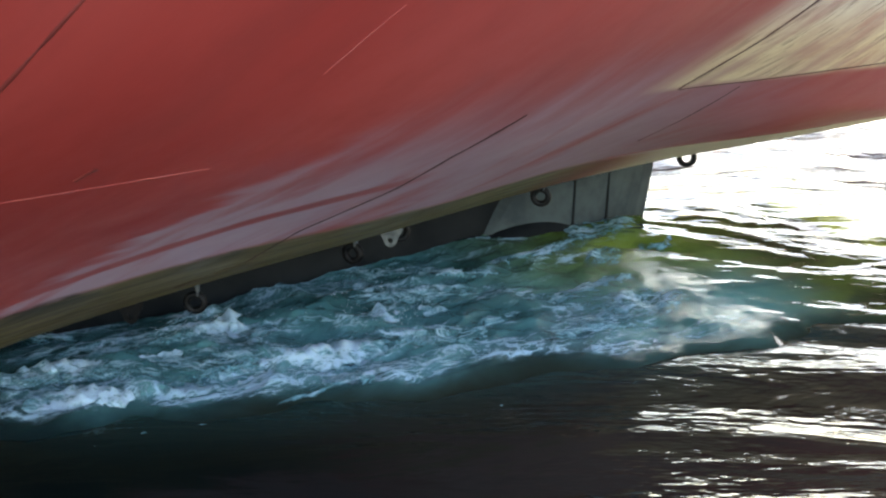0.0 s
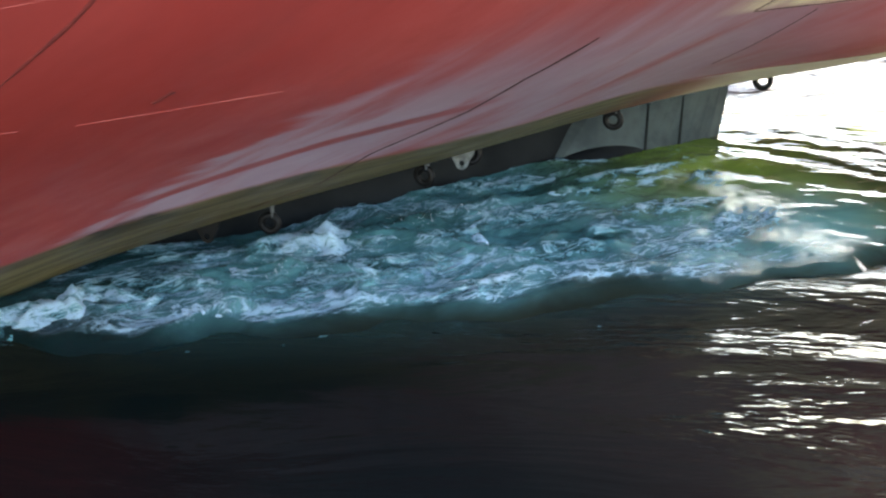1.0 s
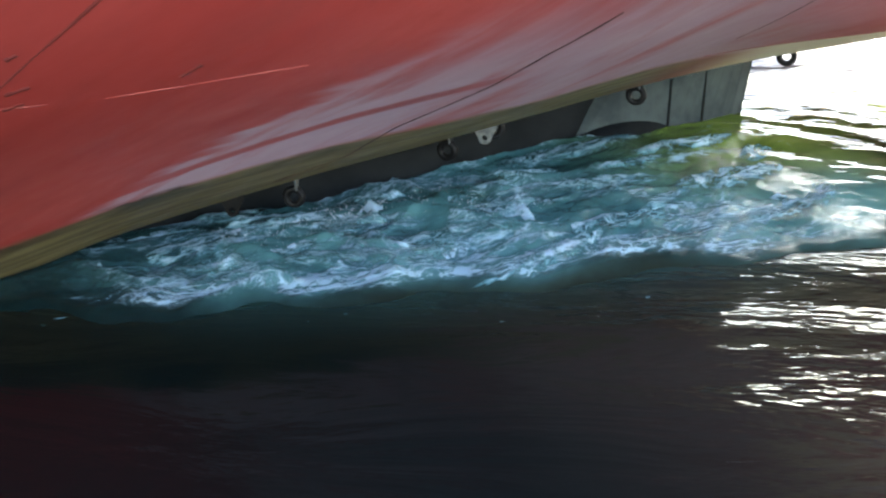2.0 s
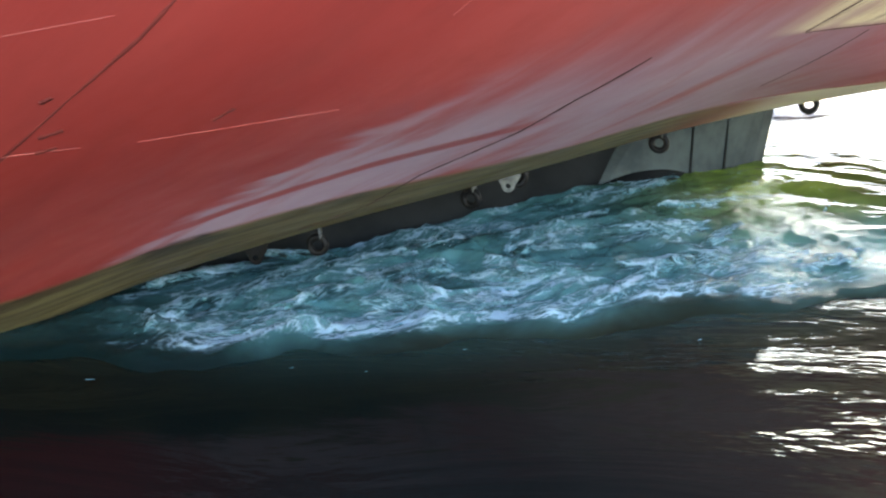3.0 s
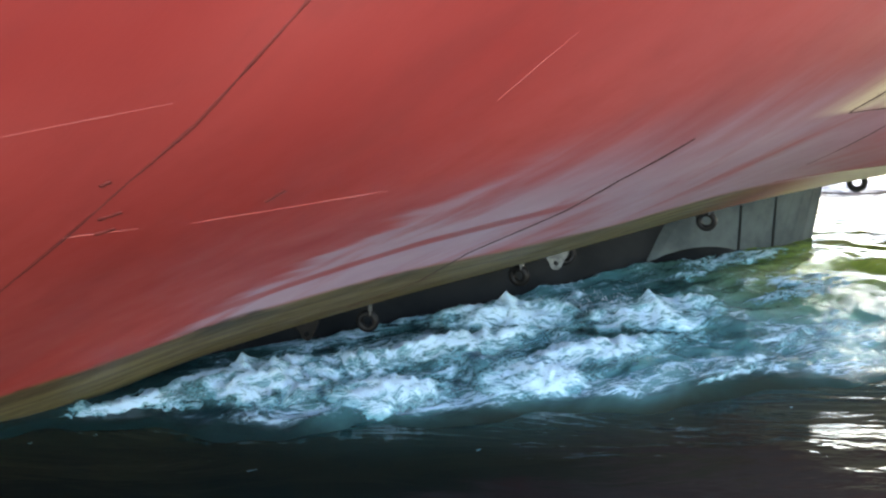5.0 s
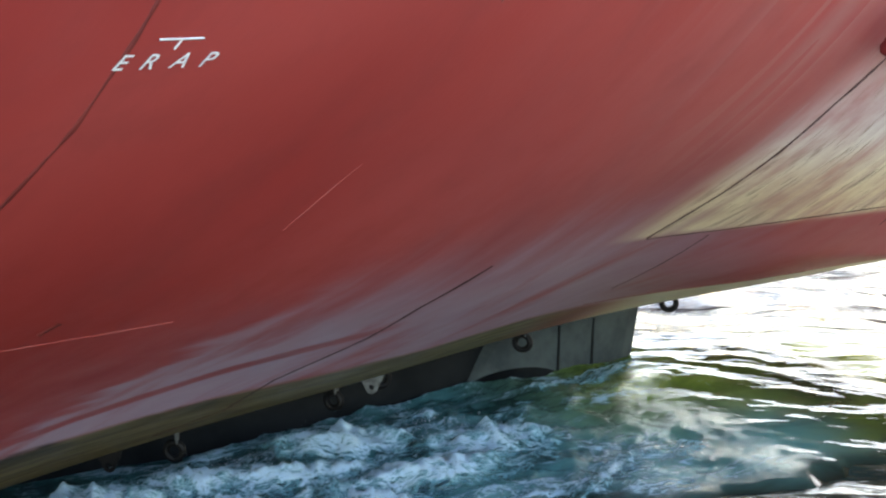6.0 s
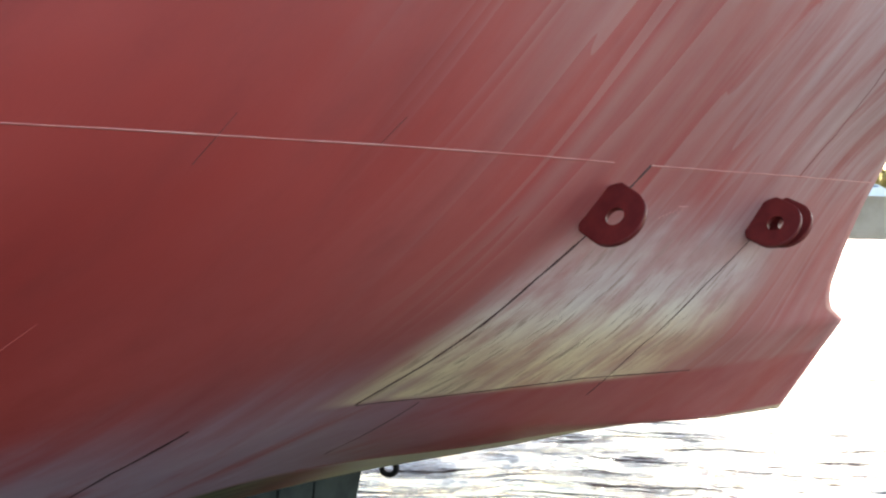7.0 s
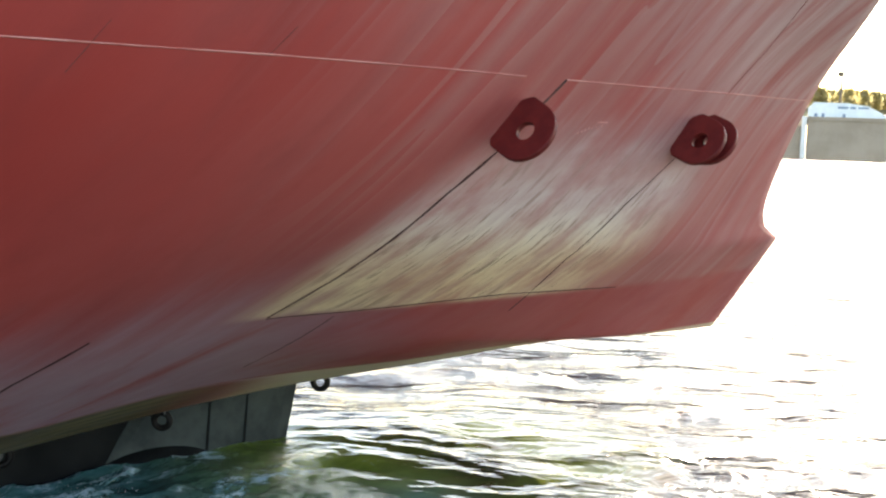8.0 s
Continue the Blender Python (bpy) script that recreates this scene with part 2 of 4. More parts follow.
def wash_material():
    k = Mat("aerated_water")
    o = k.coord()
    x, y, z = k.axes(o)
    inside = k.axes(k.coord("UV"))[0]
    net, froth = lacework(k, o)
    fine = k.noise(o, 30.0, 5, 0.7, 0.6)
    patches = k.noise(k.scaled(o, (0.5, 0.9, 1.0)), 1.1, 4, 0.6, 0.8)
    # most foam over the screw and along the outer rim, little on the smooth water by the rudder
    zone = k.calc("MULTIPLY", k.ramp(x, 0.8, -3.6, 0.08, 1.0), k.ramp(x, -8.7, -6.9, 0.08, 1.0))
    rim = k.calc("MULTIPLY", k.ramp(inside, 0.35, 0.6), k.ramp(inside, 1.0, 0.7))
    where = k.calc("ADD", k.calc("MULTIPLY", k.ramp(patches, 0.36, 0.64), 0.8), k.calc("MULTIPLY", rim, 0.35))
    where = k.calc("ADD", where, k.ramp(z, 0.16, 0.42, 0.0, 0.45))
    where = k.calc("MULTIPLY", k.calc("MULTIPLY", where, zone), k.ramp(inside, 0.3, 0.6))
    dense = k.calc("MULTIPLY", where, k.calc("ADD", net, k.calc("MULTIPLY", k.ramp(froth, 0.46, 0.68), 0.55)))
    foam_fac = k.ramp(dense, 0.12, 0.8)
    milk = k.noise(k.scaled(o, (0.7, 1.2, 1.0)), 0.9, 5, 0.55, 0.6)
    teal = k.mix(k.ramp(milk, 0.34, 0.62), (0.022, 0.085, 0.09), (0.07, 0.215, 0.23))
    teal = k.mix(k.calc("MULTIPLY", k.ramp(where, 0.15, 1.0), 0.55), teal, (0.13, 0.31, 0.35))
    # clearer, olive-green water in the lee of the rudder and aft of it
    # its bright colour holds the glow of sun through the water
    green_glow = k.calc("MULTIPLY", k.ramp(x, -3.2, -0.9), k.ramp(y, -2.6, -1.2, 0.15, 1.0))
    deep = k.mix(green_glow, teal, k.mix(k.ramp(milk, 0.35, 0.6), (0.07, 0.11, 0.018), (0.16, 0.22, 0.032)))
    rimmed = k.calc("ADD", inside, k.calc("MULTIPLY", k.calc("SUBTRACT", milk, 0.5), 0.5))
    deep = k.mix(k.ramp(k.calc("ADD", x, k.calc("MULTIPLY", milk, 1.5)), 0.1, 1.5), deep, k.mix(k.ramp(milk, 0.4, 0.6), (0.024, 0.028, 0.012), (0.055, 0.07, 0.016)))
    deep = k.mix(k.ramp(x, -6.9, -8.5, 0.0, 0.85), deep, (0.005, 0.021, 0.023))
    deep = k.mix(k.ramp(rimmed, 0.14, 0.88), k.mix(k.ramp(x, -7.5, -4.6), (0.003, 0.01, 0.011), (0.01, 0.013, 0.009)), deep)
    # sky blue is put into the foam colour
    col = k.mix(k.calc("MULTIPLY", foam_fac, 0.85), deep, (0.43, 0.66, 0.8))
    k.put(Base_Color=col, Roughness=k.calc("MAXIMUM", k.ramp(foam_fac, 0.0, 1.0, 0.0, 0.6), k.ramp(x, -2.6, -0.6, 0.16, 0.06)), IOR=1.33, Specular_IOR_Level=0.28)
    rough = k.calc("ADD", k.calc("MULTIPLY", froth, 0.8), k.calc("ADD", k.calc("MULTIPLY", fine, 0.2), k.calc("MULTIPLY", foam_fac, 0.4)))
    turned = ripple_axes(k, 30)
    ripples = k.calc("MULTIPLY", k.noise(k.scaled(turned, (0.4, 1.1, 1.0)), 1.1, 4, 0.5, 0.9), k.ramp(x, -0.8, 2.4, 0.0, 3.0))
    k.bump(k.calc("ADD", ripples, k.calc("MULTIPLY", rough, k.calc("MULTIPLY", k.ramp(inside, 0.2, 0.8, 0.08, 1.0), k.ramp(x, -0.2, -2.6, 0.0, 1.0)))), 0.9, 0.085)
    return k.m


def foam_material(name="foam", thick=0.0):
    """Floating foam; thick above 0 makes the close, tumbling froth of a breaking crest."""
    k = Mat(name)
    o = k.coord()
    a, b, _ = k.axes(k.coord("UV"))
    out = k.calc("SQRT", k.calc("ADD", k.calc("MULTIPLY", a, a), k.calc("MULTIPLY", b, b)))
    shift = k.n("ShaderNodeObjectInfo").outputs["Random"]
    moved = k.n("ShaderNodeCombineXYZ", i_0=k.calc("MULTIPLY", shift, 40.0), i_1=k.calc("MULTIPLY", shift, 23.0))
    add = k.t.nodes.new("ShaderNodeVectorMath")
    k.feed(add.inputs[0], o)
    k.feed(add.inputs[1], moved.outputs[0])
    net, froth = lacework(k, add.outputs[0])
    fine = k.noise(add.outputs[0], 40.0, 4, 0.7)
    z = k.axes(o)[2]
    body = k.calc("ADD", k.calc("MULTIPLY", net, 0.8), k.calc("MULTIPLY", k.ramp(froth, 0.4, 0.66), 0.55 + thick))
    body = k.calc("ADD", body, k.calc("ADD", k.calc("MULTIPLY", k.calc("SUBTRACT", fine, 0.5), 0.5), k.calc("MULTIPLY", z, 1.0 + 2.0 * thick)))
    dense = k.calc("MULTIPLY", body, k.ramp(out, 1.0, 0.25))
    cover = k.ramp(dense, 0.16, 0.5, 0.0, 0.95)
    white = k.ramp(dense, 0.3, 1.15)
    # froth white is tinted to include the blue light of the sky
    k.put(Base_Color=k.mix(white, (0.08, 0.26, 0.3), (0.54, 0.75, 0.88)), Roughness=0.6, IOR=1.33, Alpha=cover)
    k.bump(k.calc("ADD", k.calc("MULTIPLY", fine, 0.4), froth), 0.9, 0.08)
    return k.m


HULL = hull_material()
FOAM = foam_material()
CREST = foam_material("breaking_foam", 0.35)
# lug red is darkened: the shade on the lugs sits in the colour
LUG_SHADED_RED = plain("lug_shaded_red", (0.1, 0.009, 0.009), (0.145, 0.015, 0.013), 0.5, shine=0.25)
# rudder and skeg colours are lowered for the shade under the hull
GREY = plain("rudder_shaded_grey", (0.02, 0.027, 0.029), (0.048, 0.06, 0.06), 0.6, 1.6, shine=0.15)
DARK = plain("skeg_shaded_dark", (0.004, 0.005, 0.006), (0.01, 0.011, 0.012), 0.7, 2.0, shine=0.1)
STEEL = plain("bare_dark_steel", (0.002, 0.002, 0.0025), (0.007, 0.006, 0.006), 0.5, 12.0, shine=0.15)
GALV = plain("galvanised_steel", (0.05, 0.052, 0.052), (0.15, 0.155, 0.15), 0.45, 12.0, 0.2)
SEAM = plain("seam_rust", (0.035, 0.006, 0.006), (0.07, 0.012, 0.01), 0.6, 8.0)
SOFT_SEAM = plain("painted_seam", (0.14, 0.018, 0.015), (0.22, 0.03, 0.024), 0.6, 4.0)
PALE = plain("scuffed_line_paint", (0.44, 0.13, 0.11), (0.56, 0.26, 0.22), 0.6, 2.5)
SCRATCH = plain("scratched_red_paint", (0.4, 0.05, 0.042), (0.5, 0.12, 0.1), 0.6, 3.0)
WHITE = plain("white_marking_paint", (0.75, 0.74, 0.72), (0.85, 0.84, 0.82), 0.5, 20.0)
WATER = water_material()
WASH = wash_material()
CONCRETE = plain("quay_concrete", (0.34, 0.27, 0.2), (0.42, 0.34, 0.26), 0.85, 0.15)
NAVY = plain("boat_grey_blue_paint", (0.16, 0.24, 0.34), (0.2, 0.3, 0.4), 0.5, 0.5)
BANK = plain("dry_grass", (0.16, 0.14, 0.06), (0.22, 0.19, 0.1), 0.9, 0.2)
BARK = plain("bark", (0.1, 0.08, 0.06), (0.14, 0.11, 0.08), 0.9, 3.0)
# leaf colours are paled to stand in for haze over the far shore
HAZED_LEAF = plain("leaves", (0.2, 0.18, 0.1), (0.3, 0.27, 0.16), 0.7, 0.8)
GAP_WHITE = plain("gap_white", (0.75, 0.74, 0.7), (0.82, 0.81, 0.78), 0.6, 0.6)
thin = HAZED_LEAF.node_tree
glow = thin.nodes.new("ShaderNodeBsdfTranslucent")
glow.inputs[0].default_value = (0.55, 0.5, 0.28, 1)
both = thin.nodes.new("ShaderNodeMixShader")
both.inputs[0].default_value = 0.8
thin.links.new(thin.nodes["Principled BSDF"].outputs[0], both.inputs[1])
thin.links.new(glow.outputs[0], both.inputs[2])
thin.links.new(both.outputs[0], thin.nodes["Material Output"].inputs[0])
SPRAY = plain("spray_white", (0.62, 0.74, 0.82), (0.7, 0.8, 0.88), 0.4, 20.0)
BOAT = plain("boat_white_paint", (0.6, 0.68, 0.72), (0.7, 0.78, 0.8), 0.4, 0.5)


def part(name, bm, material, parent=None, label="", smooth=True):
    me = bpy.data.meshes.new(name)
    bm.normal_update()
    bm.to_mesh(me)
    bm.free()
    me.materials.append(material)
    if smooth:
        me.polygons.foreach_set("use_smooth", [True] * len(me.polygons))
    ob = new(name, me)
    if parent:
        ob.parent = parent
    if label:
        ob["label"] = label
    return ob


# ---- hull form: x aft, y across (the camera's side is negative), z up from the water ----
STATIONS = [
    (-24.0, [(0, -3.2), (-1, -3.0), (-3.4, -.5), (-5.6, 1.8), (-6.9, 3.4), (-7.6, 4.6), (-8.0, 6.2), (-8.2, 9)]),
    (-14.0, [(0, -1), (-.9, -.9), (-3, .6), (-5, 2.1), (-6.2, 3.4), (-6.9, 4.6), (-7.4, 6.2), (-7.8, 9)]),
    (-9.3, [(0, -.25), (-.9, -.14), (-2.8, 1.1), (-4.5, 2.3), (-5.6, 3.4), (-6.35, 4.6), (-6.8, 6.2), (-7.3, 9)]),
    (-7.8, [(0, .14), (-.9, .22), (-2.7, 1.3), (-4.35, 2.35), (-5.4, 3.4), (-6.1, 4.6), (-6.55, 6.2), (-7.1, 9)]),
    (-6.1, [(0, .45), (-.9, .5), (-2.6, 1.45), (-4.15, 2.4), (-5.15, 3.4), (-5.9, 4.6), (-6.3, 6.2), (-6.9, 9)]),
    (-4.3, [(0, .7), (-.9, .73), (-2.5, 1.5), (-3.97, 2.43), (-4.9, 3.4), (-5.6, 4.6), (-6.05, 6.2), (-6.6, 9)]),
    (-2.3, [(0, .98), (-.9, 1.0), (-2.5, 1.75), (-3.6, 2.45), (-4.6, 3.4), (-5.33, 4.6), (-5.8, 6.2), (-6.4, 9)]),
    (-.35, [(0, 1.2), (-.9, 1.22), (-2.4, 1.6), (-3.3, 2.05), (-4.25, 3.1), (-4.98, 4.6), (-5.5, 6.2), (-6.2, 9)]),
    (2.0, [(0, 1.6), (-.9, 1.62), (-2.5, 1.76), (-3.3, 1.89), (-4.0, 2.9), (-4.6, 4.6), (-5.25, 6.2), (-6.0, 9)]),
    (4.2, [(0, 1.95), (-.9, 1.93), (-2.4, 1.88), (-3.0, 1.82), (-3.66, 2.98), (-4.16, 4.6), (-5.2, 6.2), (-6.0, 9)]),
]


def spline(a, b, c, d, s):
    return 0.5 * (2 * b + (c - a) * s + (2 * a - 5 * b + 4 * c - d) * s * s + (3 * b - a - 3 * c + d) * s ** 3)


def section(x):
    """The eight control points of the section at x."""
    xs = [s[0] for s in STATIONS]
    x = min(max(x, xs[0]), xs[-1])
    n = min(max(sum(1 for v in xs if v <= x) - 1, 0), len(xs) - 2)
    s = (x - xs[n]) / (xs[n + 1] - xs[n])
    at = [np.array(STATIONS[min(max(n + k, 0), len(xs) - 1)][1], float) for k in (-1, 0, 1, 2)]
    # uneven stations: slopes by finite difference
    def slope(k):
        lo, hi = max(k - 1, 0), min(k + 1, len(xs) - 1)
        return (np.array(STATIONS[hi][1]) - np.array(STATIONS[lo][1])) / (xs[hi] - xs[lo])
    w = xs[n + 1] - xs[n]
    h00, h10, h01, h11 = 2 * s**3 - 3 * s**2 + 1, s**3 - 2 * s**2 + s, -2 * s**3 + 3 * s**2, s**3 - s**2
    return h00 * at[1] + h10 * w * slope(n) + h01 * at[2] + h11 * w * slope(n + 1)


def girth(x, q):
    """The point (y, z) at q = 0 (keel) to 7 (deck) on the section at x."""
    c = section(x)
    n = min(int(q), 6)
    s = q - n
    p = spline(c[max(n - 1, 0)], c[n], c[n + 1], c[min(n + 2, 7)], s)
    hard = min(max((x + 1.5) / 3.0, 0), 1)
    straight = c[n] * (1 - s) + c[n + 1] * s
    near = hard if n in (2, 3) else 0.0
    return p * (1 - near) + straight * near


def stern_end(z):
    """How far aft the side plating reaches at height z: a raked edge with a notch."""
    return float(np.interp(z, [1.8, 2.97, 3.02, 3.1, 3.25, 3.45, 3.75, 4.2, 4.6, 5.6, 9.0], [4.08, 4.4, 4.3, 4.1, 3.98, 3.95, 4.0, 4.12, 4.2, 4.24, 4.4]))


def side(x, z):
    """The hull's y at height z."""
    lo, hi = 1.0, 7.0
    for _ in range(30):
        m = (lo + hi) / 2
        if girth(x, m)[1] < z:
            lo = m
        else:
            hi = m
    return float(girth(x, lo)[0])


def hull_normal(x, z):
    e = 0.05
    p = Vector((x, side(x, z), z))
    a = Vector((x + e, side(x + e, z), z)) - Vector((x - e, side(x - e, z), z))
    b = Vector((x, side(x, z + e), z + e)) - Vector((x, side(x, z - e), z - e))
    nrm = a.cross(b).normalized()
    return nrm if nrm.y < 0 else -nrm


ship = tagged(new("ship"), "red-bottomed cargo ship stern riding high over churning water", "ship")


def build_hull():
    bm = bmesh.new()
    layer = bm.loops.layers.uv.new("UVMap")
    us = list(np.linspace(-24, -12, 13)) + list(np.linspace(-11.7, 2.0, 70)) + [2.0 + k for k in np.linspace(0.0, 1, 16)[1:]]
    qs = np.concatenate([np.linspace(0, 1, 5), np.linspace(1, 6, 101)[1:], np.linspace(6, 7, 8)[1:]])
    for sign in (-1, 1):
        grid, tex = [], {}
        for i, u in enumerate(us):
            row, run, last = [], -0.9, None
            for q in qs:
                x = u
                if u > 2.0:
                    y, z = girth(2.0 + (u - 2.0) * 2.2, q)
                    x = 2.0 + (stern_end(z) - 2.0) * (u - 2.0)
                else:
                    y, z = girth(u, q)
                if last is not None:
                    run += math.hypot(y - last[0], z - last[1])
                last = (y, z)
                vert = bm.verts.new((x, y if sign < 0 else -y, z))
                tex[vert] = (x, run)
                row.append(vert)
            # plain upper plating, unseen, flaring and overhanging aft; keeps sky out of the reflections
            over = max(0.0, u - 2.0)
            for rise in (2.0, 4.5):
                vert = bm.verts.new((x + 0.5 * rise * over, (y - 0.12 * rise) * (1 if sign < 0 else -1), z + rise))
                tex[vert] = (x, run + rise)
                row.append(vert)
            grid.append(row)
        for i in range(len(us) - 1):
            for j in range(len(grid[0]) - 1):
                quad = [grid[i][j], grid[i + 1][j], grid[i + 1][j + 1], grid[i][j + 1]]
                face = bm.faces.new(quad if sign < 0 else quad[::-1])
                for loop in face.loops:
                    loop[layer].uv = tex[loop.vert]
        if sign < 0:
            near_edge, near_bow, near_top = grid[-1], grid[0], [r[-1] for r in grid]
        else:
            for a, b in ((near_edge, grid[-1]), (near_bow, grid[0]), (near_top, [r[-1] for r in grid])):
                for j in range(len(a) - 1):
                    try:
                        bm.faces.new((a[j], b[j], b[j + 1], a[j + 1]))
                    except ValueError:
                        pass
    bmesh.ops.remove_doubles(bm, verts=bm.verts, dist=0.0005)
    bmesh.ops.recalc_face_normals(bm, faces=bm.faces)
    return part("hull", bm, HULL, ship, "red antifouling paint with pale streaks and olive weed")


build_hull()


def box(bm, lo, hi):
    m = Matrix.Translation([(a + b) / 2 for a, b in zip(lo, hi)]) @ Matrix.Diagonal([b - a for a, b in zip(lo, hi)] + [1])
    return bmesh.ops.create_cube(bm, size=1, matrix=m)


# ---- rudder and skeg on the centreline ----
def foil(x0, x1, thick, n=14):
    """A closed outline in x and y, blunt in front and fine behind."""
    pts = []
    for k in range(n + 1):
        s = k / n
        pts.append((x0 + (x1 - x0) * s, thick * 1.9 * math.sqrt(s + 0.002) * (1 - s) ** 0.8 + 0.02))
    return [(x, -w) for x, w in pts] + [(x, w) for x, w in pts[::-1]]


def prism(outline, z_of_low, z_of_high, rake=lambda x: 0.0):
    bm = bmesh.new()
    low = [bm.verts.new((x + rake(x), y, z_of_low(x))) for x, y in outline]
    high = [bm.verts.new((x, y, z_of_high(x))) for x, y in outline]
    for k in range(len(outline)):
        j = (k + 1) % len(outline)
        bm.faces.new((low[k], low[j], high[j], high[k]))
    bm.faces.new(low[::-1])
    bm.faces.new(high)
    bmesh.ops.recalc_face_normals(bm, faces=bm.faces)
    return bm


def bottom(x):
    return float(section(x)[0][1])


# mostly unseen, added to block light leaking under the hull
part("skeg", prism(foil(-14.0, -6.4, 0.3, 24), lambda x: -3.5, lambda x: bottom(x) + 0.1), DARK, ship, "skeg ahead of the screw, shade put into its dark colour", False)


def rudder_rake(x):
    return -0.9 + 1.0 * x


rudder = part("rudder", prism(foil(-1.95, 0.03, 0.2), lambda x: -3.0, lambda x: bottom(x) + 0.1, rudder_rake), GREY, ship, "grey painted steel rudder blade", False)
part("rudder_horn", prism(foil(-6.7, -2.2, 0.16, 24), lambda x: -3.0, lambda x: bottom(x) + 0.1), DARK, ship, "horn under the counter, shade put into its dark colour", False)


def rudder_seams():
    for x0 in (-1.325, -0.825):
        top = (x0 + 0.168) / 1.131
        s = (top + 1.95) / 1.95
        bm = bmesh.new()
        box(bm, (-0.013, -0.014, -1.4), (0.013, 0.03, 0.62))
        ob = part("rudder_joint", bm, DARK, rudder, smooth=False)
        ob.matrix_basis = pose(x0, -(0.2 * 1.9 * math.sqrt(s + 0.002) * (1 - s) ** 0.8 + 0.02), 0.5, 0, 3.0, 0)
    bm = bmesh.new()
    bmesh.ops.create_uvsphere(bm, u_segments=40, v_segments=20, radius=1, matrix=Matrix.Translation((-1.85, 0, 0.1)) @ Matrix.Diagonal((0.75, 0.36, 0.36, 1)))
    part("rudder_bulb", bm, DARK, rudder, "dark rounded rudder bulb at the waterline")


rudder_seams()


# ---- fittings on the hull ----
def ribbon(name, pts, width, thick, material, label="", steps=10):
    """A low bead on the plating through points given as x and z."""
    path = []
    for (xa, za), (xb, zb) in zip(pts, pts[1:]):
        path += [(xa + (xb - xa) * k / steps, za + (zb - za) * k / steps) for k in range(steps)]
    path.append(pts[-1])
    spots = [Vector((x, side(x, z), z)) for x, z in path]
    bm, rings = bmesh.new(), []
    for k, p in enumerate(spots):
        nrm = hull_normal(*path[k])
        run = (spots[min(k + 1, len(spots) - 1)] - spots[max(k - 1, 0)]).normalized()
        wide = nrm.cross(run).normalized() * width / 2 * (0.75 + 0.5 * noise.noise((k * 0.35, pts[0][0], 0)))
        rings.append([bm.verts.new(q) for q in (p - wide - nrm * 0.01, p - wide * 0.7 + nrm * thick, p + wide * 0.7 + nrm * thick, p + wide - nrm * 0.01)])
    for a, b in zip(rings, rings[1:]):
        for k in range(3):
            bm.faces.new((a[k], b[k], b[k + 1], a[k + 1]))
    return part(name, bm, material, ship, label)


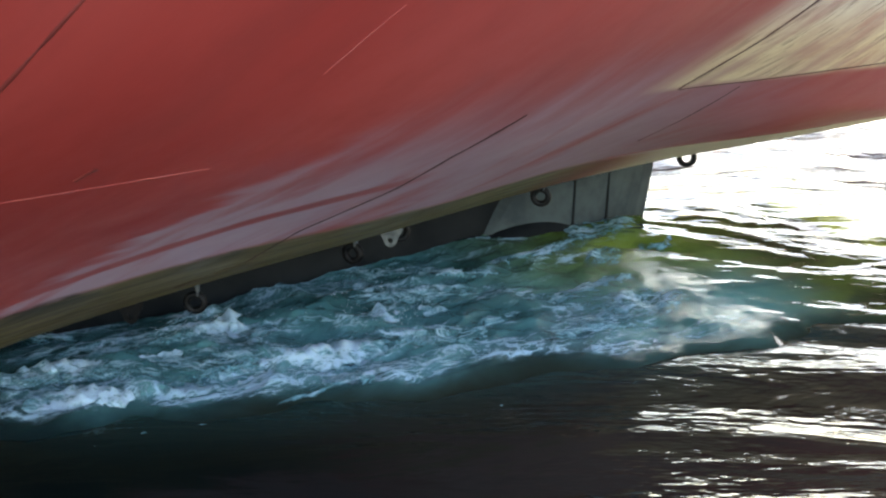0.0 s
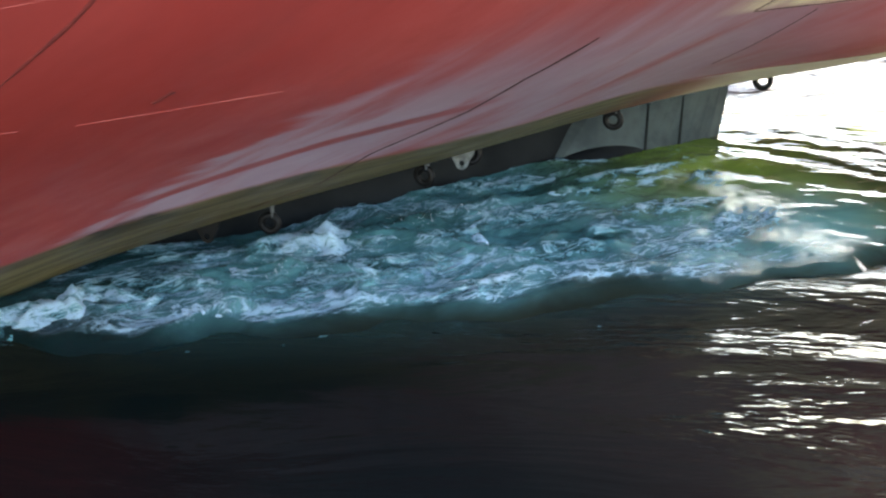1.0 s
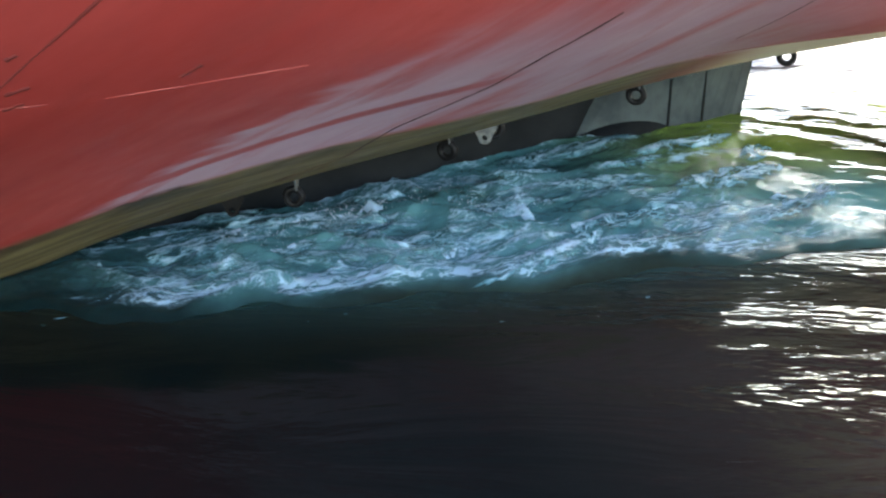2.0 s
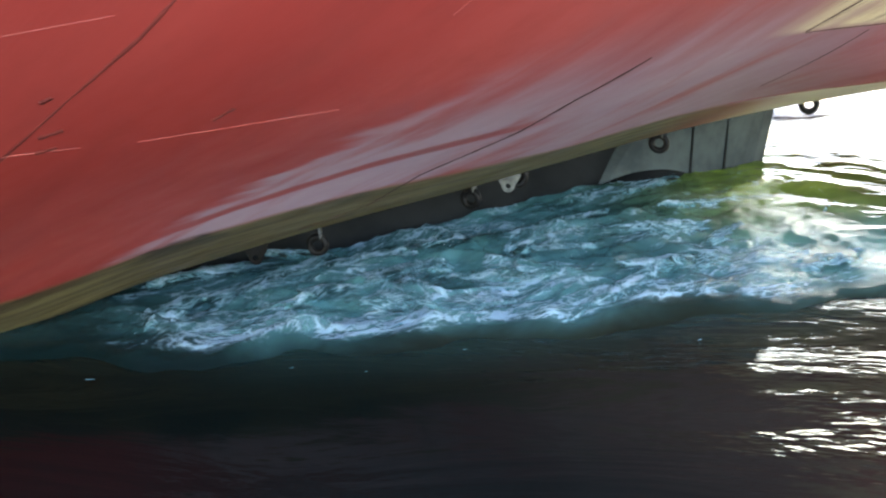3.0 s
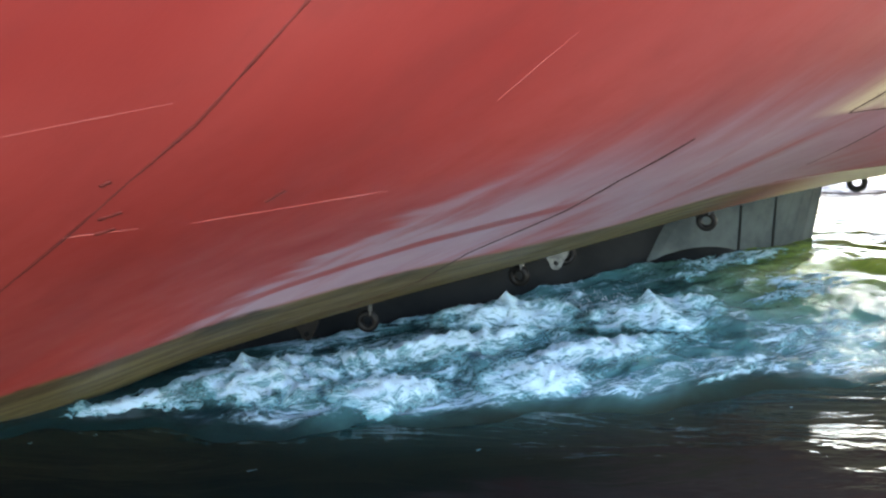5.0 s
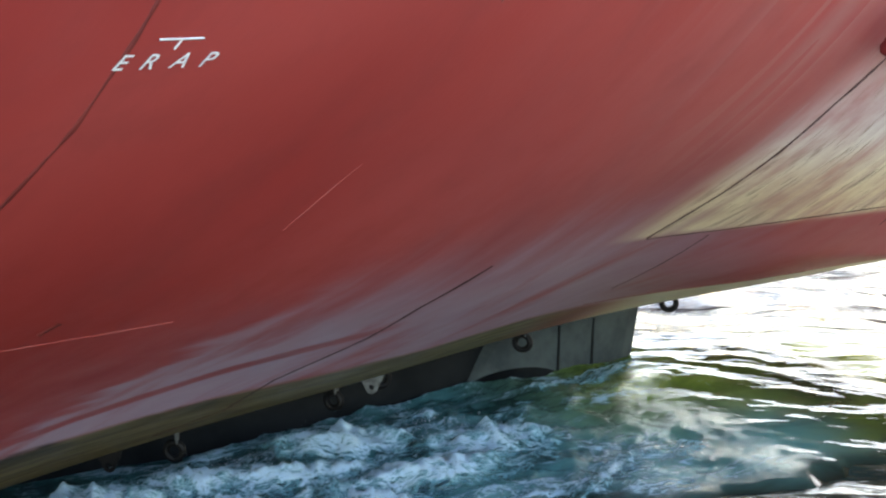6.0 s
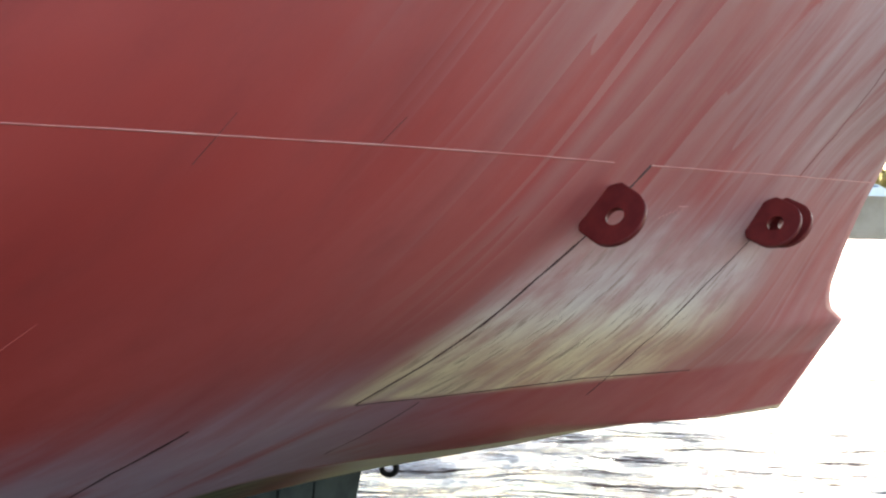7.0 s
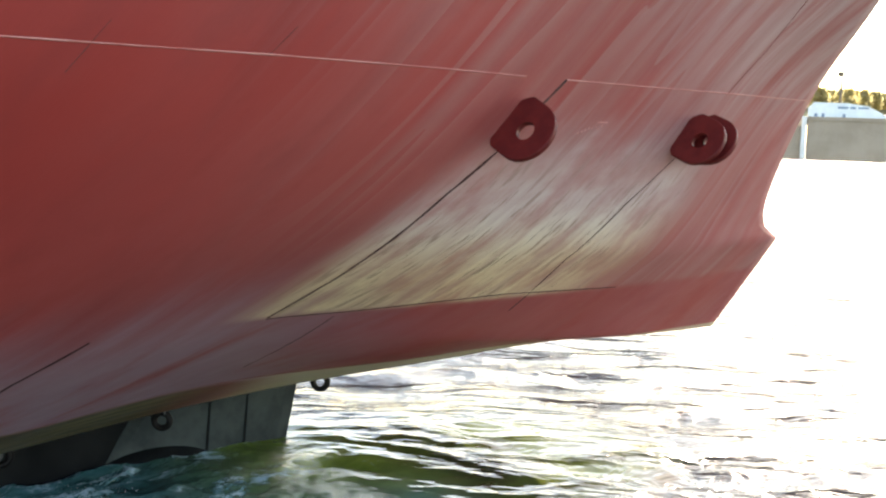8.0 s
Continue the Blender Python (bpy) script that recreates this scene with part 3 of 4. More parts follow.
def fittings():
    seams = [
        [(-9.5, 1.85), (-9.02, 2.3), (-8.63, 2.68), (-8.23, 3.04), (-7.86, 3.46), (-7.6, 3.75), (-7.29, 4.22), (-7.1, 4.55), (-6.6, 5.5), (-6.2, 6.5)],
        [(-6.4, 0.62), (-5.78, 0.85), (-5.49, 1.26), (-5.16, 1.5), (-4.88, 1.72), (-4.62, 2.05), (-4.19, 2.42)],
        [(-2.48, 2.45), (-2.04, 2.85), (-1.7, 3.21), (-1.36, 3.59), (-0.93, 3.98), (-0.57, 4.38), (-0.35, 4.6)],
        [(-2.16, 1.8), (-1.77, 2.41)],
        [(0.26, 2.34), (0.58, 2.9), (1.13, 3.47), (1.69, 3.93)],
        [(2.3, 4.6), (2.7, 5.06), (2.97, 5.58), (3.2, 6.2)],
    ]
    for pts in seams:
        ribbon("weld_seam", pts, 0.05 if pts[0][0] in (-6.4, -2.48) else 0.024 if pts[0][0] > -9 else 0.045, 0.002, SOFT_SEAM if pts[0][0] in (-9.5, 2.3) else SEAM, "dark weld seam in the plating")
    ribbon("strake_seam", [(-2.49, 2.44), (-1.75, 2.455), (-0.83, 2.51), (0.1, 2.548), (1.6, 2.535)], 0.02, 0.004, SEAM, "thin dark plate seam")
    ribbon("load_line", [(-13, 4.5), (-7.2, 4.55), (-5.4, 4.58), (-3.5, 4.602), (-1.8, 4.605), (-0.9, 4.6)], 0.019, 0.004, PALE, "pale scribed line along the plating", 14)
    ribbon("load_line", [(-0.35, 4.6), (0.9, 4.597), (2.4, 4.6), (4.1, 4.596)], 0.019, 0.004, PALE, "pale scribed line along the plating", 14)
    for pts in ([(-5.0, 4.4), (-4.75, 4.73)], [(-3.56, 4.59), (-3.37, 4.8)]):
        ribbon("frame_tick", pts, 0.014, 0.003, SOFT_SEAM)
    ribbon("scratch", [(-9.6, 3.05), (-9.0, 3.12), (-8.37, 3.19)], 0.006, 0.002, SCRATCH, "pale scratch in the red paint")
    for pts in ([(-9.03, 2.313), (-8.56, 2.3)], [(-8.2, 2.28), (-7.4, 2.3), (-6.8, 2.316)], [(-6.2, 2.98), (-5.96, 3.22), (-5.75, 3.41)]):
        ribbon("scratch", pts, 0.011, 0.003, SCRATCH, "pale scratch in the red paint")
    for pts in ([(-8.81, 2.42), (-8.66, 2.46)], [(-7.72, 2.38), (-7.59, 2.46)], [(-8.79, 2.68), (-8.72, 2.71)], [(-8.83, 2.3), (-8.7, 2.33)]):
        ribbon("rust_dab", pts, 0.065, 0.004, SOFT_SEAM, "dark dab of rust")
    ribbon("knuckle_seam", [(-2.2, 1.558), (-1.6, 1.624), (-0.9, 1.701), (0.0, 1.8)], 0.014, 0.004, SOFT_SEAM, "plate edge at the knuckle of the counter")
    # illegible bead marks between the lugs
    rng = random.Random(5)
    for k in range(9):
        x = 0.03 + 0.045 * k
        z = 4.13 + 0.012 * k + rng.uniform(-0.02, 0.02)
        ribbon("bead_mark", [(x, z), (x + 0.02, z + 0.012)], 0.022, 0.004, PALE, steps=2)
    ribbon("bead_mark", [(0.27, 4.247), (0.42, 4.25)], 0.018, 0.004, PALE, steps=3)


fittings()


def eye_plate(c, out, along, radius, hole, reach, thick, flare=0.0, n=36, most=9.0):
    """A round-ended plate with a hole: c is the hole's centre, out the way in which it stands out."""
    out, along = Vector(out).normalized(), Vector(along)
    along = (along - out * along.dot(out)).normalized()
    across = out.cross(along).normalized()
    bm, loops = bmesh.new(), []
    for s in (-thick / 2, thick / 2):
        outer, inner, rim = [], [], []
        for k in range(n):
            a = 2 * math.pi * (k + 0.5) / n
            co, si = math.cos(a), math.sin(a)
            r = radius
            if co < 0:
                r = reach / -co
                if abs(si) + flare * co > 1e-3:
                    r = min(r, radius / (abs(si) + flare * co))
            r = min(r, radius * most)
            way = out * co + along * si
            outer.append(bm.verts.new(Vector(c) + way * r + across * s * 0.8))
            rim.append(bm.verts.new(Vector(c) + way * (r - 0.012) + across * s))
            inner.append(bm.verts.new(Vector(c) + way * hole + across * s))
        loops.append((outer, rim, inner))
    (o1, m1, i1), (o2, m2, i2) = loops
    for k in range(n):
        j = (k + 1) % n
        for a, b in ((o1, m1), (m1, i1), (i1, i2), (i2, m2), (m2, o2), (o2, o1)):
            bm.faces.new((a[k], a[j], b[j], b[k]))
    bmesh.ops.recalc_face_normals(bm, faces=bm.faces)
    return bm


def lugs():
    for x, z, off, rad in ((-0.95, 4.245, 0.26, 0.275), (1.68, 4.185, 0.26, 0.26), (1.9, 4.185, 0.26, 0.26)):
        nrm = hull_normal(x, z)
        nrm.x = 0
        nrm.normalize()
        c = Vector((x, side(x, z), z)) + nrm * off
        part("lug", eye_plate(c, nrm, (0.6, 0, 1), rad, 0.085, 0.4, 0.05, most=1.22), LUG_SHADED_RED, ship, "red painted towing lug with a round hole", False)


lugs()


def lifting_ring(x, y, z, metal=STEEL, turn=0.0):
    bm = bmesh.new()
    major, minor, n, m = 0.083, 0.035, 28, 10
    rows = []
    for k in range(n):
        a = 2 * math.pi * k / n
        rows.append([bm.verts.new(((major + minor * math.cos(2 * math.pi * j / m)) * math.cos(a), minor * math.sin(2 * math.pi * j / m),
                                   (major + minor * math.cos(2 * math.pi * j / m)) * math.sin(a))) for j in range(m)])
    for k in range(n):
        for j in range(m):
            bm.faces.new((rows[k][j], rows[(k + 1) % n][j], rows[(k + 1) % n][(j + 1) % m], rows[k][(j + 1) % m]))
    bmesh.ops.recalc_face_normals(bm, faces=bm.faces)
    ring = part("lifting_ring", bm, metal, ship, "dark steel lifting ring")
    ring.matrix_basis = pose(x, y, z, 0, 0, -36 + turn)
    lug = part("ring_lug", eye_plate((0.035, 0, 0.09), (0, 0, -1), (0, 1, 0), 0.04, 0.018, 0.22, 0.02, 0.3, 20), GALV, ring, "galvanised lug plate", False)
    return ring


for x, y, z, turn in ((-6.12, -.88, .325, 8), (-4.45, -.88, .585, -12), (-3.9, -.85, .735, 30), (-2.24, -.94, .93, -5), (-0.32, -1.0, 1.17, 0)):
    lifting_ring(x, y, z, turn=turn)
for x, y, z in ((-4.02, -.87, .66), (-6.75, -.88, .285)):
    part("bracket_plate", eye_plate((x, y, z), (0, 0, -1), (0.8, -0.6, 0), 0.07, 0.03, 0.2, 0.02, 0.6, 24), GALV if x > -5 else STEEL, ship, "triangular steel bracket plate", False)


# ---- white bulkhead mark: ER | AP ----
def bulkhead_mark():
    def spot(x, z):
        return Vector((x, side(x, z), z)) + hull_normal(x, z) * 0.006
    for ch, x, z in (("E", -7.43, 4.054), ("R", -7.285, 4.056), ("A", -7.115, 4.06), ("P", -6.955, 4.062)):
        text = bpy.data.curves.new("letter", "FONT")
        text.body, text.size, text.shear, text.extrude, text.offset = ch, 0.13, 0.75, 0.002, 0.0
        ob = bpy.data.objects.new("letter", text)
        me = bpy.data.meshes.new_from_object(ob)
        me.materials.clear()
        me.materials.append(WHITE)
        mark = new("letter", me)
        mark.parent = ship
        nrm = hull_normal(x, z)
        run = (spot(x + 0.1, z) - spot(x - 0.1, z)).normalized()
        up = nrm.cross(run)
        if up.z < 0:
            up = -up
        m = Matrix((run, up, run.cross(up))).transposed().to_4x4()
        m.translation = spot(x, z)
        mark.matrix_basis = m
        bpy.data.objects.remove(ob)
    ribbon("bulkhead_tee", [(-7.17, 4.206), (-6.92, 4.21)], 0.02, 0.005, WHITE, steps=6)
    ribbon("bulkhead_tee", [(-7.085, 4.155), (-7.045, 4.205)], 0.018, 0.005, WHITE, steps=4)


bulkhead_mark()


# ---- water ----
WASH_EDGE = [(-14, -0.9), (-9.6, -1.2), (-8.2, -1.8), (-7.2, -2.4), (-5.8, -2.85), (-4.4, -3.15), (-2.8, -3.45), (-1, -3.6), (0.5, -3.6), (3, -3.2), (7, -2.4)]


def wash_reach(x):
    return float(np.interp(x, [a for a, _ in WASH_EDGE], [b for _, b in WASH_EDGE]))


def build_water():
    xs = np.concatenate([-np.geomspace(1500, 16, 30), np.arange(-15.5, 26, 0.16), np.geomspace(26.5, 2500, 36)])
    ys = np.concatenate([-np.geomspace(1500, 17, 30), np.arange(-16.5, 14, 0.16), np.geomspace(14.5, 2500, 40)])
    verts, faces = [], []
    for y in ys:
        for x in xs:
            near = max(0.0, 1 - max(abs(x) / 60, abs(y) / 60))
            a, b = 0.5 * x + 0.866 * y, 0.866 * x - 0.5 * y
            chop = min(max((x + 0.45 * y + 4.0) / 6.0, 0), 1)
            calm = 0.008 + 0.032 * min(max((x + 0.2 * y + 7.5) / 2.9, 0), 1)
            z = (calm + 0.055 * chop) * noise.fractal((b * 0.4, a * 1.0, 0.3), 0.9, 2.1, 4) * near
            verts.append((x, y, z - 0.045))
    n = len(xs)
    for j in range(len(ys) - 1):
        for i in range(n - 1):
            faces.append((j * n + i, j * n + i + 1, j * n + n + i + 1, j * n + n + i))
    me = bpy.data.meshes.new("water")
    me.from_pydata(verts, [], faces)
    # how near the aerated stream lies, for the milky margin
    near = [max(0.0, 1 - abs(min(y - wash_reach(x) - 0.1, 0)) / 1.3) ** 2 * min(max((1.5 - x) / 3, 0), 1) if -13 < x < 7 and -7 < y < 2 else 0.0 for x, y, _ in verts]
    corner = np.zeros(len(me.loops), dtype=np.int32)
    me.loops.foreach_get("vertex_index", corner)
    tex = np.zeros((len(corner), 2), dtype=np.float32)
    tex[:, 0] = np.array(near, dtype=np.float32)[corner]
    me.uv_layers.new(name="UVMap").data.foreach_set("uv", tex.ravel())
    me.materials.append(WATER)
    me.polygons.foreach_set("use_smooth", [True] * len(me.polygons))
    return tagged(new("water", me), "dark rippled harbour water in the ship's shade", "water", kind="structure")


water = build_water()


def ridge(x, y, seed, scale):
    """Choppy, crested noise between 0 and 1."""
    total, amp = 0.0, 0.5
    for k in range(4):
        total += amp * (1 - abs(noise.noise((x * scale, y * scale * 1.25, seed + 3.1 * k)))) ** 3
        scale, amp = scale * 2.05, amp * 0.55
    return total


def swell(x):
    """Where the screw throws the water up most."""
    return math.exp(-((x + 5.6) / 2.2) ** 2)


def heap(x, y):
    """How high the stream stands over the harbour: a long back over the centreline, highest at the rudder."""
    back = float(np.interp(x, [-12, -9, -7.5, -5.5, -4, -2, 0, 2, 6], [0, -0.04, -0.06, 0.0, 0.11, 0.27, 0.27, 0.13, 0]))
    return back * math.exp(-((y + 0.3) / 1.7) ** 2) + 0.06 * swell(x) * math.exp(-((y + 1.3) / 0.9) ** 2)


def build_wash():
    step = 0.036
    xs, ys = np.arange(-13.5, 7.5, step), np.arange(-4.4, 1.6, step)
    verts, faces, share = [], [], []
    for y in ys:
        for x in xs:
            edge = wash_reach(x) + 0.5 * noise.noise((x * 0.7, 0.0, 7.0)) + 0.2 * noise.noise((x * 2.3, y * 0.8, 2.0))
            inside = min(max((y - edge) / 1.45 + 0.42, 0), 1) * min(max((6.5 - x) / 6.0, 0), 1)
            inside = inside * inside * (3 - 2 * inside)
            sheet = min(max((inside - 0.08) / 0.32, 0), 1)
            z = -0.1 * (1 - sheet * sheet * (3 - 2 * sheet))
            if inside > 0.01:
                lively = 0.4 + 0.6 * min(max((1.0 - x) / 3.0, 0), 1)
                rough = (0.13 + 0.13 * swell(x)) * lively * (ridge(x, y, 1.0, 0.75) - 0.42)
                aft = min(max((x + 2.2) / 2.6, 0), 1)
                a, b = 0.5 * x + 0.866 * y, 0.866 * x - 0.5 * y
                rough = rough * (1 - 0.8 * aft) + aft * 0.07 * noise.fractal((b * 0.5, a * 1.3, 0.8), 0.9, 2.1, 4)
                z += inside * (0.03 + heap(x, y) + rough)
                hollow = math.exp(-((x + 6.5) / 1.3) ** 2) * math.exp(-((y + 0.2) / 0.8) ** 2)
                z -= inside * hollow * (0.1 + 0.5 * rough)
                if inside > 0.4:
                    z = max(z, -0.02)
            verts.append((x, y, z))
            share.append(inside)
    n = len(xs)
    for j in range(len(ys) - 1):
        for i in range(n - 1):
            faces.append((j * n + i, j * n + i + 1, j * n + n + i + 1, j * n + n + i))
    me = bpy.data.meshes.new("wash")
    me.from_pydata(verts, [], faces)
    corner = np.zeros(len(me.loops), dtype=np.int32)
    me.loops.foreach_get("vertex_index", corner)
    tex = np.zeros((len(corner), 2), dtype=np.float32)
    tex[:, 0] = np.array(share, dtype=np.float32)[corner]
    me.uv_layers.new(name="UVMap").data.foreach_set("uv", tex.ravel())
    me.materials.append(WASH)
    me.polygons.foreach_set("use_smooth", [True] * len(me.polygons))
    return tagged(new("wash", me), "turquoise and olive aerated propeller wash churning past the rudder", "wash", kind="stuff")


wash = build_wash()


def foam_mesh(seed, length, width, tall):
    """A raft of froth: a low crested sheet whose rim dips under the water; its lace is in the material."""
    step = 0.04
    nx, ny = max(6, int(length / step)), max(6, int(width / step))
    bm = bmesh.new()
    layer = bm.loops.layers.uv.new("UVMap")
    made, tex = {}, {}
    for i in range(nx + 1):
        for j in range(ny + 1):
            a, b = 2 * i / nx - 1, 2 * j / ny - 1
            x, y = a * length / 2, b * width / 2
            r = math.hypot(a, b)
            body = min(max((1.05 - r) / 0.55, 0), 1)
            z = tall * body * (ridge(x + seed * 9.7, y, seed * 1.7, 1.6) - 0.2) * 1.3 + 0.02 * body * min(1, width / 0.4) - 0.04 * (1 - body) * min(1, width / 0.2)
            made[i, j] = bm.verts.new((x, y + 0.12 * width * noise.noise((x * 1.5, seed * 3.3, 0)), z))
            tex[made[i, j]] = (a, b)
    for i in range(nx):
        for j in range(ny):
            a, b = 2 * (i + 0.5) / nx - 1, 2 * (j + 0.5) / ny - 1
            if math.hypot(a, b) < 1.04:
                face = bm.faces.new((made[i, j], made[i + 1, j], made[i + 1, j + 1], made[i, j + 1]))
                for loop in face.loops:
                    loop[layer].uv = tex[loop.vert]
    bmesh.ops.delete(bm, geom=[v for v in bm.verts if not v.link_faces], context="VERTS")
    me = bpy.data.meshes.new("foam_raft")
    bm.to_mesh(me)
    bm.free()
    me.materials.append(FOAM)
    me.polygons.foreach_set("use_smooth", [True] * len(me.polygons))
    return me


def build_foam():
    rng = random.Random(11)
    sizes = [(1.6, 0.6, 0.06), (2.2, 0.7, 0.07), (1.0, 0.7, 0.12), (2.6, 0.8, 0.05), (0.8, 0.5, 0.14), (1.8, 1.0, 0.08), (1.4, 0.4, 0.06), (2.8, 0.5, 0.05)]
    kinds = [foam_mesh(k, *size) for k, size in enumerate(sizes)]
    small = [foam_mesh(20 + k, *size) for k, size in enumerate([(0.16, 0.02, 0.003), (0.24, 0.025, 0.003), (0.08, 0.018, 0.003)])]
    made = []
    for k in range(40):
        ob = tagged(new("foam_raft", kinds[rng.randrange(len(kinds))]), "blue-white lacy foam drifting on the propeller wash", "foam", "foam on the wash")
        made.append((ob, -12.5 + 11.9 * (k + rng.random()) / 40, 0.86 * ((0.07 + 0.618 * k + 0.1 * rng.random()) % 1.0), rng.uniform(0.36, 0.5), rng.uniform(0, 6.28), rng.uniform(-20, 20), rng.uniform(0.01, 0.04)))
    for k in range(24):
        ob = tagged(new("foam_fleck", small[rng.randrange(len(small))]), "small white fleck of foam on dark water", "foam", "foam flecks")
        made.append((ob, rng.uniform(-12.5, 0.5), 1.1 + 0.4 * rng.random() ** 2, rng.uniform(0.2, 0.4), rng.uniform(0, 6.28), rng.uniform(-35, 10), 0.004))
    return made


foam = build_foam()


def splash_mesh(seed):
    """A burst of spray: many stretched drops and shreds thrown up from one crest."""
    rng = random.Random(seed)
    bm = bmesh.new()
    for k in range(260):
        a, lift = rng.uniform(-1.1, 1.1), rng.random() ** 2
        base = Vector((0.55 * math.sin(a) * rng.uniform(0.1, 1.3), 0.2 * rng.uniform(-1, 1), -0.05 + 0.26 * lift * math.cos(a)))
        r = rng.uniform(0.0015, 0.0045) * (1.25 - lift)
        long = rng.uniform(1.2, 5.5)
        m = Matrix.Translation(base) @ Euler((rng.uniform(-0.7, 0.7), 0.9 * a, 0)).to_matrix().to_4x4() @ Matrix.Diagonal((r, r, r * long, 1))
        bmesh.ops.create_icosphere(bm, subdivisions=1, radius=1, matrix=m)
    me = bpy.data.meshes.new("splash")
    bm.to_mesh(me)
    bm.free()
    me.materials.append(SPRAY)
    me.polygons.foreach_set("use_smooth", [True] * len(me.polygons))
    return me


def build_splashes():
    rng = random.Random(23)
    kinds = [splash_mesh(k) for k in range(4)]
    made = []
    for k in range(16):
        ob = tagged(new("splash", kinds[k % 4]), "burst of fine white spray thrown up by the wash", "spray", "spray bursts", "stuff")
        made.append((ob, rng.uniform(-7.4, -4.2), rng.uniform(-1.7, -0.85), rng.uniform(0, 6.28), rng.uniform(3.2, 5.0), rng.uniform(-40, 40)))
    return made


splashes = build_splashes()


def crest_mesh(seed, length, width, tall):
    """A tumbling crest: a steep-fronted mound of froth, ribbed down its face."""
    step = 0.03
    nx, ny = int(length / step), int(width / step)
    bm = bmesh.new()
    layer = bm.loops.layers.uv.new("UVMap")
    made, tex = {}, {}
    for i in range(nx + 1):
        for j in range(ny + 1):
            a, b = 2 * i / nx - 1, 2 * j / ny - 1
            x, y = a * length / 2, b * width / 2
            lean = b - 0.35 * noise.noise((x * 1.3, seed * 2.1, 0))
            body = max(0.0, 1 - a * a) ** 0.6 * max(0.0, 1 - (lean - 0.2) ** 2 / 1.2) ** 1.5
            ribs = 0.5 * noise.noise((x * 5.0, y * 1.6, seed * 5.0)) + 0.4 * noise.noise((x * 11.0, y * 5.0, seed * 3.0)) + 0.22 * noise.noise((x * 24.0, y * 14.0, seed * 4.0))
            z = body * tall * (0.75 + 0.45 * ribs + 0.5 * (ridge(x + seed * 5.3, y, seed, 1.5) - 0.4)) - 0.06 * (1 - min(1, body * 4))
            made[i, j] = bm.verts.new((x, y, z))
            tex[made[i, j]] = (a, b)
    for i in range(nx):
        for j in range(ny):
            if math.hypot(2 * (i + 0.5) / nx - 1, 2 * (j + 0.5) / ny - 1) < 1.02:
                face = bm.faces.new((made[i, j], made[i + 1, j], made[i + 1, j + 1], made[i, j + 1]))
                for loop in face.loops:
                    loop[layer].uv = tex[loop.vert]
    bmesh.ops.delete(bm, geom=[v for v in bm.verts if not v.link_faces], context="VERTS")
    me = bpy.data.meshes.new("breaking_crest")
    bm.to_mesh(me)
    bm.free()
    me.materials.append(CREST)
    me.polygons.foreach_set("use_smooth", [True] * len(me.polygons))
    return me


def build_crests():
    kinds = [crest_mesh(k, *size) for k, size in enumerate([(2.2, 1.1, 0.32), (1.7, 0.9, 0.28), (2.8, 0.9, 0.25)])]
    made = []
    for k, (x, y, lift) in enumerate(((-7.3, -1.6, 0.0), (-6.4, -1.5, -0.03), (-5.6, -1.6, 0.0), (-4.8, -1.2, 0.04), (-6.3, -2.15, -0.05), (-4.4, -2.2, -0.02), (-3.4, -1.7, -0.03), (-5.0, -2.45, -0.08), (-8.2, -1.25, -0.1), (-7.5, -1.3, -0.08))):
        ob = tagged(new("breaking_crest", kinds[k % 3]), "tumbling blue-white crest of aerated water over the screw", "foam", "breaking crests")
        made.append((ob, x, y, lift, 1.7 * k))
    return made


crests = build_crests()


# ---- far shore: quay walls, a laid-up white boat, trees, a mast ----
ALONG, AWAY = Vector((0.581, -0.814, 0)), Vector((0.814, 0.581, 0))


def shore_matrix(s, d):
    """A pose on the far shore: s metres along the quay, d behind its face."""
    p = Vector((213.2, 151.0, 0)) + ALONG * s + AWAY * d
    m = Matrix((ALONG, AWAY, Vector((0, 0, 1)))).transposed().to_4x4()
    m.translation = p
    return m


